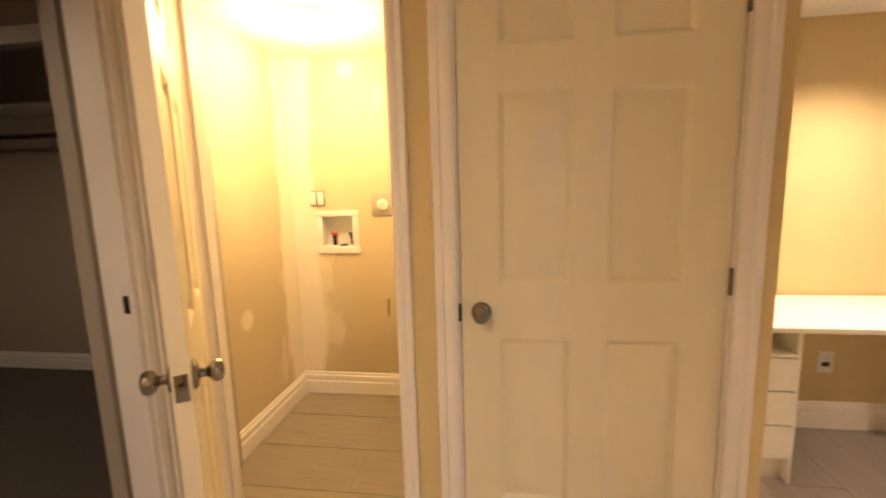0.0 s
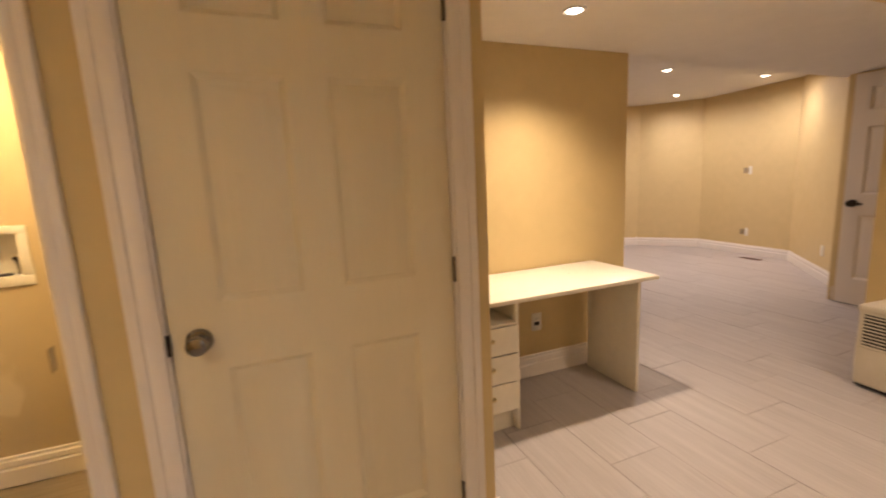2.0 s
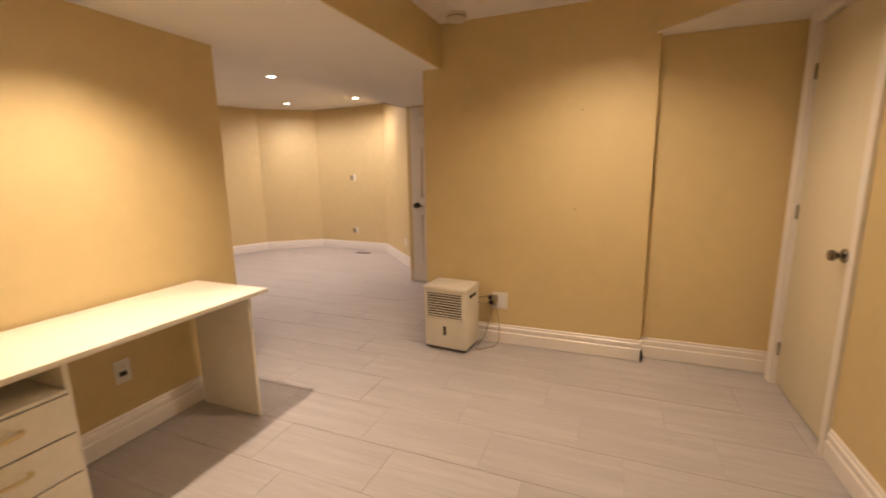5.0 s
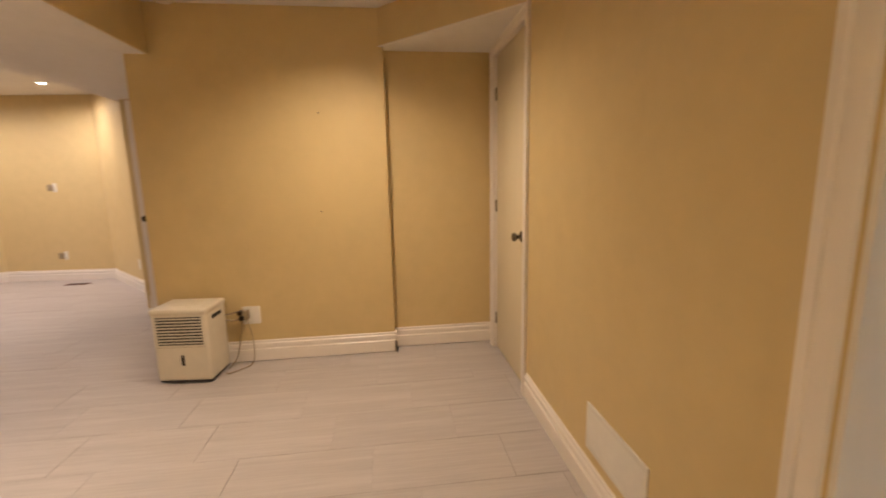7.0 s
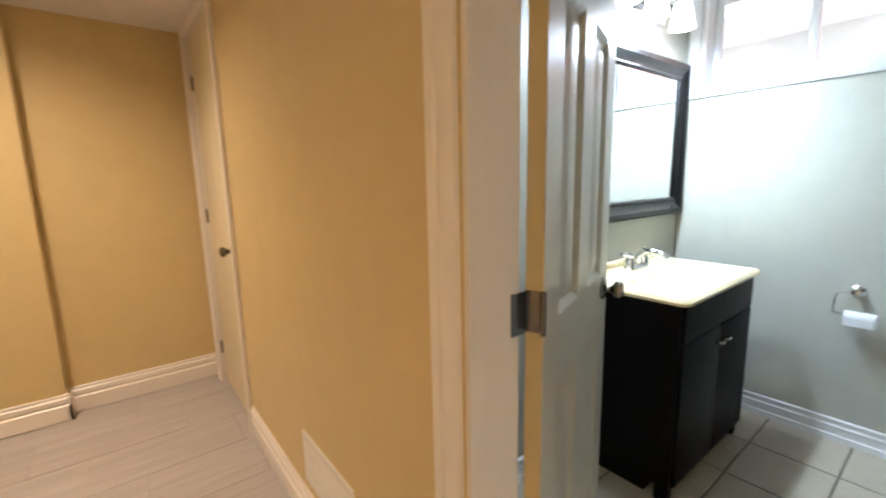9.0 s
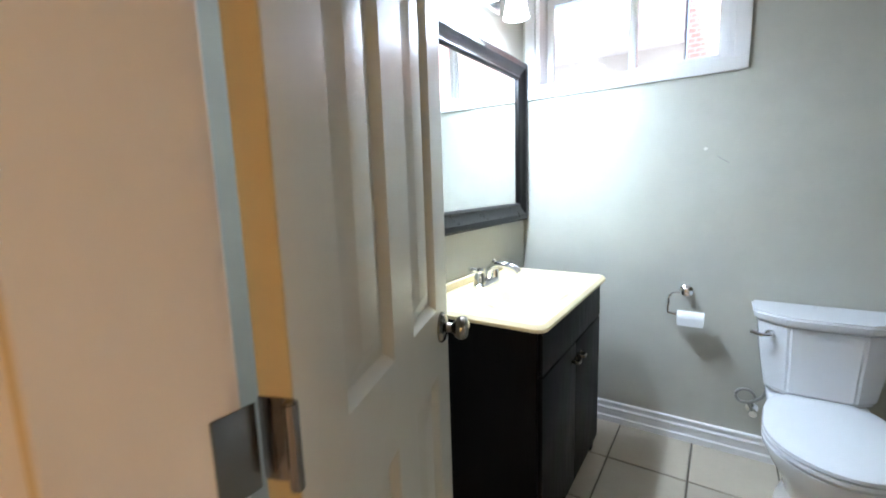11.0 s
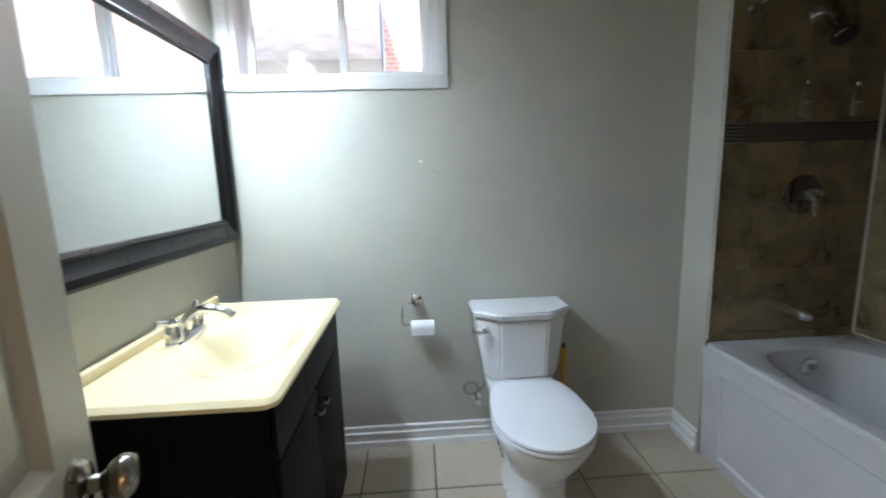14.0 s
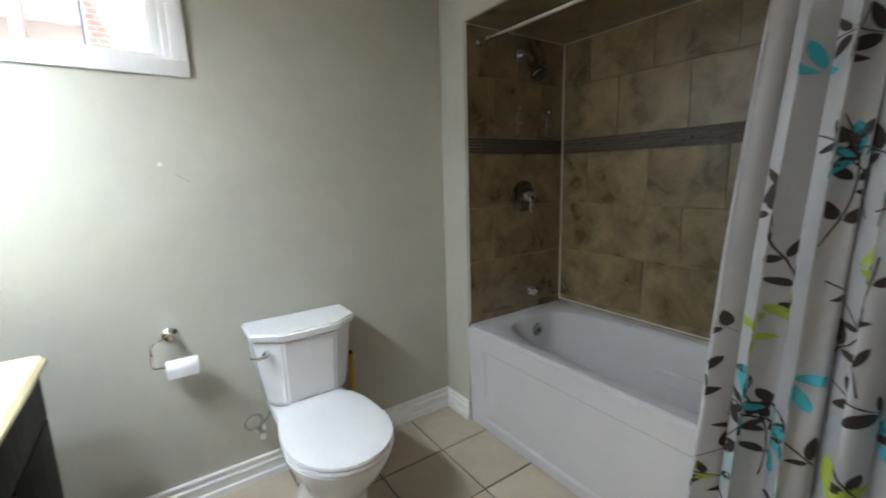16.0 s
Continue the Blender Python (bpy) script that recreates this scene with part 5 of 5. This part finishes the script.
part("handle", lathe(bmesh.new(), [(0.030, 0.016), (0.028, 0.040), (0.024, 0.060), (0.014, 0.066)], turn, 24), "chrome", mixer)
part("lever", box(bmesh.new(), -0.012, 0.012, 0.044, 0.066, -0.085, 0.004, 0.005, 2), "chrome", mixer)
part("lever_cap", box(bmesh.new(), -0.040, 0.040, 0.040, 0.058, -0.004, 0.016, 0.006, 2), "chrome", mixer)
spout = thing("tub_spout", "chrome tub spout on brown tiles", "faucet", Matrix.Translation((-0.448, -2.612, 0.690)) @ Matrix.Diagonal((1.1, 1.15, 1.1, 1)))
part("body", loft(bmesh.new(), [[(rx * math.cos(t), y, z + rz * math.sin(t)) for t in (2 * math.pi * k / 20 for k in range(20))] for y, z, rx, rz in ((0.0, 0.0, 0.027, 0.027), (0.012, 0.0, 0.025, 0.025), (0.07, -0.002, 0.023, 0.022), (0.115, -0.006, 0.022, 0.020), (0.128, -0.010, 0.020, 0.014))]), "chrome", spout)
rod = thing("curtain_rod", "thin pale metal shower curtain rod", "curtain rod")
part("tube", tube(bmesh.new(), [(-0.225, -2.612, 1.852), (-0.225, -1.060, 1.852)], 0.0115, 14), "chrome", rod)
for y, s in ((-2.612, 1), (-1.060, -1)):
    part("flange", lathe(bmesh.new(), [(0.021, 0.0), (0.020, 0.012), (0.0125, 0.016)], Matrix.Translation((-0.225, y, 1.852)) @ Matrix.Rotation(radians(-90 * s), 4, "X"), 20), "chrome", rod)


def wall_bottle(x, tall):
    """A guessed slim clear bottle in a small bracket, for a bright streak on the tiles."""
    ob = thing("shampoo_bottle", "slim clear bottle in a chrome bracket, guessed from a bright streak on brown tiles", "bottle", Matrix.Translation((x, -2.570, 1.448)))
    part("body", lathe(bmesh.new(), [(0.016, 0.0), (0.019, 0.004), (0.019, tall - 0.022), (0.014, tall - 0.010), (0.009, tall)], turns=20), "glass", ob, "clear bottle")
    part("cap", lathe(bmesh.new(), [(0.008, tall), (0.008, tall + 0.010), (0.005, tall + 0.012)], turns=16), "nickel", ob, "small metal cap")
    ring = [(0.021 * math.cos(t), 0.021 * math.sin(t), tall * 0.45) for t in (2 * math.pi * k / 20 for k in range(21))]
    bm = tube(bmesh.new(), ring, 0.0022, 6)
    box(bm, -0.004, 0.004, -0.041, -0.020, tall * 0.45 - 0.004, tall * 0.45 + 0.004, 0.001)
    box(bm, -0.014, 0.014, -0.041, 0.014, -0.006, -0.001, 0.001)
    part("bracket", bm, "chrome", ob, "thin chrome bracket")
    return ob


# Added for two bright upright streaks whose real bodies are unknown.
wall_bottle(-0.445, 0.125)
wall_bottle(-0.650, 0.115)

# ---- shower curtain ----
cur = thing("shower_curtain", "white shower curtain with brown, turquoise and lime leaf print", "shower curtain")


def cloth_at(u, z, off=0.0):
    """u: 0 at the free edge to 1 at the wall; z: height."""
    s = max(0.0, (1.83 - z) / 1.70)
    y0, y1 = -1.452 - 0.085 * s ** 0.8, -1.075
    fold = u * 2 * math.pi * 5.0
    amp = 0.030 + 0.012 * s
    x = -0.150 + 0.055 * min(1.0, s * 2.2) + amp * math.sin(fold + 0.5 * math.sin(2.1 * s + 3 * u)) + 0.010 * math.sin(2.3 * fold + 1.0 + s * 2)
    y = y0 + (y1 - y0) * u + 0.010 * math.sin(fold * 2 + 0.8)
    return Vector((x + off, y, z))


bm = bmesh.new()
nu, nz = 150, 40
rows = [[bm.verts.new(cloth_at(i / nu, 1.83 - 1.71 * j / nz)) for i in range(nu + 1)] for j in range(nz + 1)]
for j in range(nz):
    for i in range(nu):
        bm.faces.new((rows[j][i], rows[j][i + 1], rows[j + 1][i + 1], rows[j + 1][i]))
part("cloth", bm, "cloth", cur, "white gathered cloth")
for k in range(9):
    u = 0.04 + k * 0.115
    p = cloth_at(u, 1.83)
    ringpts = [(-0.215 + (p.x + 0.215) * 0.5 + 0.040 * math.cos(t), p.y, 1.850 + 0.030 * math.sin(t)) for t in (2 * math.pi * i / 16 for i in range(17))]
    part("curtain_ring", tube(bmesh.new(), ringpts, 0.0025, 6), "plate", cur)


def printed(bm, outline, u0, z0, turn, size):
    """One flat print lying on the cloth; outline in units of its size."""
    c, s = math.cos(turn), math.sin(turn)
    wide = 0.92
    loops = []
    for shrink in (1.0, 0.72, 0.42, 0.14):
        loops.append([bm.verts.new(cloth_at(min(1, max(0, u0 + (a * c - b * s) * shrink * size / wide)), z0 + (a * s + b * c) * shrink * size, 0.0028)) for a, b in outline])
    for p, q in zip(loops, loops[1:]):
        for k in range(len(p)):
            bm.faces.new((p[k], p[(k + 1) % len(p)], q[(k + 1) % len(p)], q[k]))
    bm.faces.new(loops[-1])


def lens(width, blunt, lean):
    """A leaf outline with pointed ends, widest towards its stem."""
    upper = [(-0.5 + k / 8, width * max(0.0, 1 - (2 * (k / 8) ** lean - 1) ** 2) ** blunt) for k in range(9)]
    return upper + [(x, -y) for x, y in upper[-2:0:-1]]


LEAF, FAT, PETAL = lens(0.17, 0.85, 0.75), lens(0.25, 0.75, 0.80), lens(0.155, 0.55, 1.25)
prints = []


def fresh(color, name="leaf_print"):
    """A new mesh for one print of that colour."""
    prints.append((name, color, bmesh.new()))
    return prints[-1][2]


rng = random.Random(11)


def sprig(color, u, z, turn, petals, size, shape):
    for k in range(petals):
        t = turn + (k - (petals - 1) / 2) * 0.95
        printed(fresh(color), shape, u + math.cos(t) * size * 0.62 / 0.92, z + math.sin(t) * size * 0.62, t, size)


def branch(u, z, turn, length, leaves):
    """A dark curving stem with paired leaves."""
    steps, uu, zz, t = 10, u, z, turn
    stem = fresh("brown_print", "stem_print")
    for k in range(steps):
        du, dz = math.cos(t) * length / steps, math.sin(t) * length / steps
        printed(stem, [(0.55, 0.06), (-0.55, 0.06), (-0.55, -0.06), (0.55, -0.06)], uu + du / 1.84, zz + dz / 2, t, length / steps)
        uu, zz = uu + du / 0.92, zz + dz
        t += 0.10
        if k % max(1, steps // leaves) == 1:
            for s in (-1, 1):
                tt = t + s * 0.85
                size = rng.uniform(0.038, 0.064)
                printed(fresh("brown_print"), rng.choice((LEAF, LEAF, FAT)), uu + math.cos(tt) * size * 0.6 / 0.92, zz + math.sin(tt) * size * 0.6, tt, size)


for u, z, turn, length, leaves in ((0.02, 0.66, 1.0, 0.14, 2), (0.06, 0.50, 0.4, 0.22, 3), (0.03, 0.24, 1.5, 0.26, 4), (0.15, 0.40, 1.3, 0.24, 3), (0.24, 0.30, 2.0, 0.26, 3), (0.30, 0.50, 1.4, 0.30, 4), (0.33, 0.86, 1.5, 0.34, 4), (0.44, 0.56, 2.3, 0.32, 3), (0.42, 0.20, 1.2, 0.30, 3), (0.52, 0.84, 0.6, 0.30, 3), (0.56, 0.54, 2.2, 0.36, 3), (0.46, 1.10, 1.1, 0.28, 3), (0.58, 1.16, 2.0, 0.28, 3), (0.40, 1.46, 0.6, 0.14, 1), (0.54, 1.50, 2.6, 0.20, 2), (0.68, 0.80, 1.8, 0.30, 3), (0.72, 1.22, 2.4, 0.28, 3), (0.74, 0.34, 1.4, 0.32, 3), (0.84, 0.66, 2.2, 0.30, 3), (0.88, 1.10, 2.4, 0.28, 3), (0.60, 0.18, 1.9, 0.26, 3), (0.22, 1.22, 2.9, 0.05, 1), (0.10, 0.86, 2.4, 0.08, 1)):
    branch(u, z, turn, length, leaves)
for u, z, turn, count, size in ((0.20, 0.70, 0.3, 4, 0.080), (0.34, 0.60, 0.2, 4, 0.085), (0.44, 0.80, -1.0, 3, 0.085), (0.06, 0.20, 1.0, 4, 0.075), (0.40, 0.32, 1.4, 5, 0.085), (0.52, 0.30, 0.2, 4, 0.085), (0.50, 1.28, 2.2, 4, 0.070), (0.30, 1.46, 1.0, 5, 0.065), (0.76, 0.70, 0.6, 4, 0.085), (0.88, 1.10, 2.5, 4, 0.07), (0.70, 0.18, 1.2, 5, 0.085), (0.28, 0.14, 0.6, 4, 0.075)):
    sprig("teal_print", u, z, turn, count, size, PETAL)
for u, z, turn, count, size in ((0.22, 0.88, 0.8, 5, 0.065), (0.34, 0.90, 2.0, 2, 0.075), (0.04, 0.44, 0.4, 2, 0.050), (0.26, 0.34, 1.8, 3, 0.060), (0.62, 0.50, 1.3, 2, 0.120), (0.58, 1.06, 0.3, 2, 0.070), (0.42, 1.56, 1.5, 1, 0.130), (0.30, 0.22, 1.5, 2, 0.070), (0.80, 0.98, 0.9, 3, 0.085), (0.86, 0.26, 1.8, 3, 0.075)):
    sprig("lime_print", u, z, turn, count, size, PETAL)
for u, z, turn, count, size in ((0.20, 0.46, 2.8, 3, 0.070), (0.42, 0.44, 1.0, 3, 0.075), (0.60, 1.42, 0.4, 2, 0.07), (0.66, 0.36, 2.2, 3, 0.08)):
    sprig("pale_print", u, z, turn, count, size, PETAL)
for name, color, bm in prints:
    part(name, bm, color, cur, {"brown_print": "dark brown print", "teal_print": "turquoise print", "lime_print": "lime green print", "pale_print": "faded blue print"}[color])

# ---- floors ----


def tile_mesh(name, w, d, h, material, r=0.0015):
    bm = bmesh.new()
    rings = [[(-w / 2 + i, -d / 2 + i, z), (w / 2 - i, -d / 2 + i, z), (w / 2 - i, d / 2 - i, z), (-w / 2 + i, d / 2 - i, z)] for i, z in ((0, -h), (0, -r), (r, 0))]
    loft(bm, rings)
    bmesh.ops.recalc_face_normals(bm, faces=bm.faces)
    data = bpy.data.meshes.new(name)
    bm.to_mesh(data)
    bm.free()
    data.materials.append(M[material])
    return data


def lay(name, data, parent, x, y, z):
    ob = new(name, data)
    ob.parent = parent
    ob.location = (x, y, z)
    return ob


floor = setting("floor", boxes((-1.045, 7.3, -0.9, 8.0, -0.1, -0.0035)), "hall_grout", "pale grey streaked porcelain tile floor", "floor")
cache = {}
PITCH_X, PITCH_Y = 0.305, 0.610


def inside(x, y):
    low, high = y - PITCH_Y / 2, y + PITCH_Y / 2
    left, right = x - PITCH_X / 2, x + PITCH_X / 2
    closed = (high < 1.40 and left > 3.9) or (right < 2.4 and low > 2.66) or (left > 5.5 and high < 2.4) or (left > 6.4 and low > 6.0)
    return right > -1.04 and left < 7.1 and high > -0.89 and low < 7.3 and not closed and not (x + y > 12.6)


for i in range(-12, 17):
    x = 2.297 + PITCH_X * (i + 0.5)
    for j in range(-5, 14):
        y = 0.09 + PITCH_Y * (j + 0.5) + (i % 3) * PITCH_Y / 3
        if not inside(x, y):
            continue
        a, b = max(x - PITCH_X / 2, -1.043), x + PITCH_X / 2
        c, d = max(y - PITCH_Y / 2, -0.89), y + PITCH_Y / 2
        if b < 1.03:
            d = min(d, 1.46)
            if d - c < 0.03:
                continue
        key = (round(b - a, 3), round(d - c, 3))
        if key not in cache:
            cache[key] = tile_mesh("tile", key[0] - 0.0018, key[1] - 0.0018, 0.003, "hall_tile", 0.001)
        lay("tile", cache[key], floor, (a + b) / 2, (c + d) / 2, 0.0005 * math.sin(i * 3.1 + j * 1.7))

laundry_floor = setting("floor_laundry", boxes((-1.03, -0.06, 1.462, 2.56, -0.0034, -0.0030)), "laundry_tile", "tiled laundry floor, darkened to brown-grey for its dimness", "floor")
cache = {}
for i in range(2):
    for j in range(4):
        a, b = -1.03 + 0.610 * i, min(-1.03 + 0.610 * (i + 1), -0.06)
        c, d = max(1.462, 1.38 + 0.305 * j), min(2.56, 1.38 + 0.305 * (j + 1))
        key = (round(b - a, 3), round(d - c, 3))
        if key not in cache:
            cache[key] = tile_mesh("tile", key[0] - 0.004, key[1] - 0.004, 0.003, "laundry_tile", 0.001)
        lay("tile", cache[key], laundry_floor, (a + b) / 2, (c + d) / 2, 0.0)

bath_floor = setting("floor_bath", boxes((-0.80, 1.94, -2.97, -0.890, -0.1, BATH_FLOOR - 0.005)), "grout", "beige ceramic tile bathroom floor", "floor")
cache = {}
for i in range(-2, 7):
    for j in range(-2, 7):
        a, b = 0.108 + 0.305 * i, 0.108 + 0.305 * (i + 1)
        c, d = -2.500 + 0.305 * j, -2.500 + 0.305 * (j + 1)
        a, b, c, d = max(a, -0.16), min(b, 1.84), max(c, -2.81), min(d, -0.895)
        if b - a < 0.02 or d - c < 0.02:
            continue
        key = (round(b - a, 3), round(d - c, 3))
        if key not in cache:
            cache[key] = tile_mesh("tile", key[0] - 0.007, key[1] - 0.007, 0.006, "bath_tile", 0.002)
        lay("tile", cache[key], bath_floor, (a + b) / 2, (c + d) / 2, BATH_FLOOR)

# alcove wall tiles
back = bpy.data.objects["wall_alcove"]
ROWS = [(0.300, 0.572), (0.572, 0.841), (0.841, 1.103), (1.103, 1.362), (1.436, 1.708), (1.708, 1.926)]
cache = {}


def wall_tile(x, y, z, w, h, turn):
    key = (round(w, 3), round(h, 3), turn)
    if key not in cache:
        data = tile_mesh("tile", w - 0.0022, h - 0.0022, 0.007, "wall_tile", 0.0015)
        data.transform(Matrix.Rotation(radians(90), 4, "Y") @ Matrix.Rotation(radians(90), 4, "Z") if turn else Matrix.Rotation(radians(-90), 4, "X"))
        cache[key] = data
    lay("tile", cache[key], back, x, y, z)


for k, (low, top) in enumerate(ROWS):
    y = -2.614 - (0.165 if k % 2 else 0.0)
    while y < -1.06:
        a, b = max(y, -2.614), min(y + 0.330, -1.060)
        if b - a > 0.02:
            wall_tile(-0.813, (a + b) / 2, (low + top) / 2, b - a, top - low, True)
        y += 0.330
    x = -0.812 + (0.0 if k % 2 else 0.165) - 0.330
    while x < -0.152:
        a, b = max(x, -0.812), min(x + 0.330, -0.152)
        if b - a > 0.02:
            wall_tile((a + b) / 2, -2.615, (low + top) / 2, b - a, top - low, False)
        x += 0.330
for k in range(5):
    z = 1.362 + 0.0148 * k
    y = -2.613 + 0.04 * (k % 3)
    while y < -1.08:
        part("mosaic_strip", boxes((-0.819, -0.8120 + 0.0004 * ((k * 7) % 3 - 1), max(y, -2.613), min(y + 0.148, -1.06), z + 0.0008, z + 0.0140), r=0.001), "band", back)
        y += 0.15
    part("mosaic_strip", boxes((-0.812, -0.154, -2.621, -2.6135, z + 0.0008, z + 0.0140), r=0.001), "band", back)
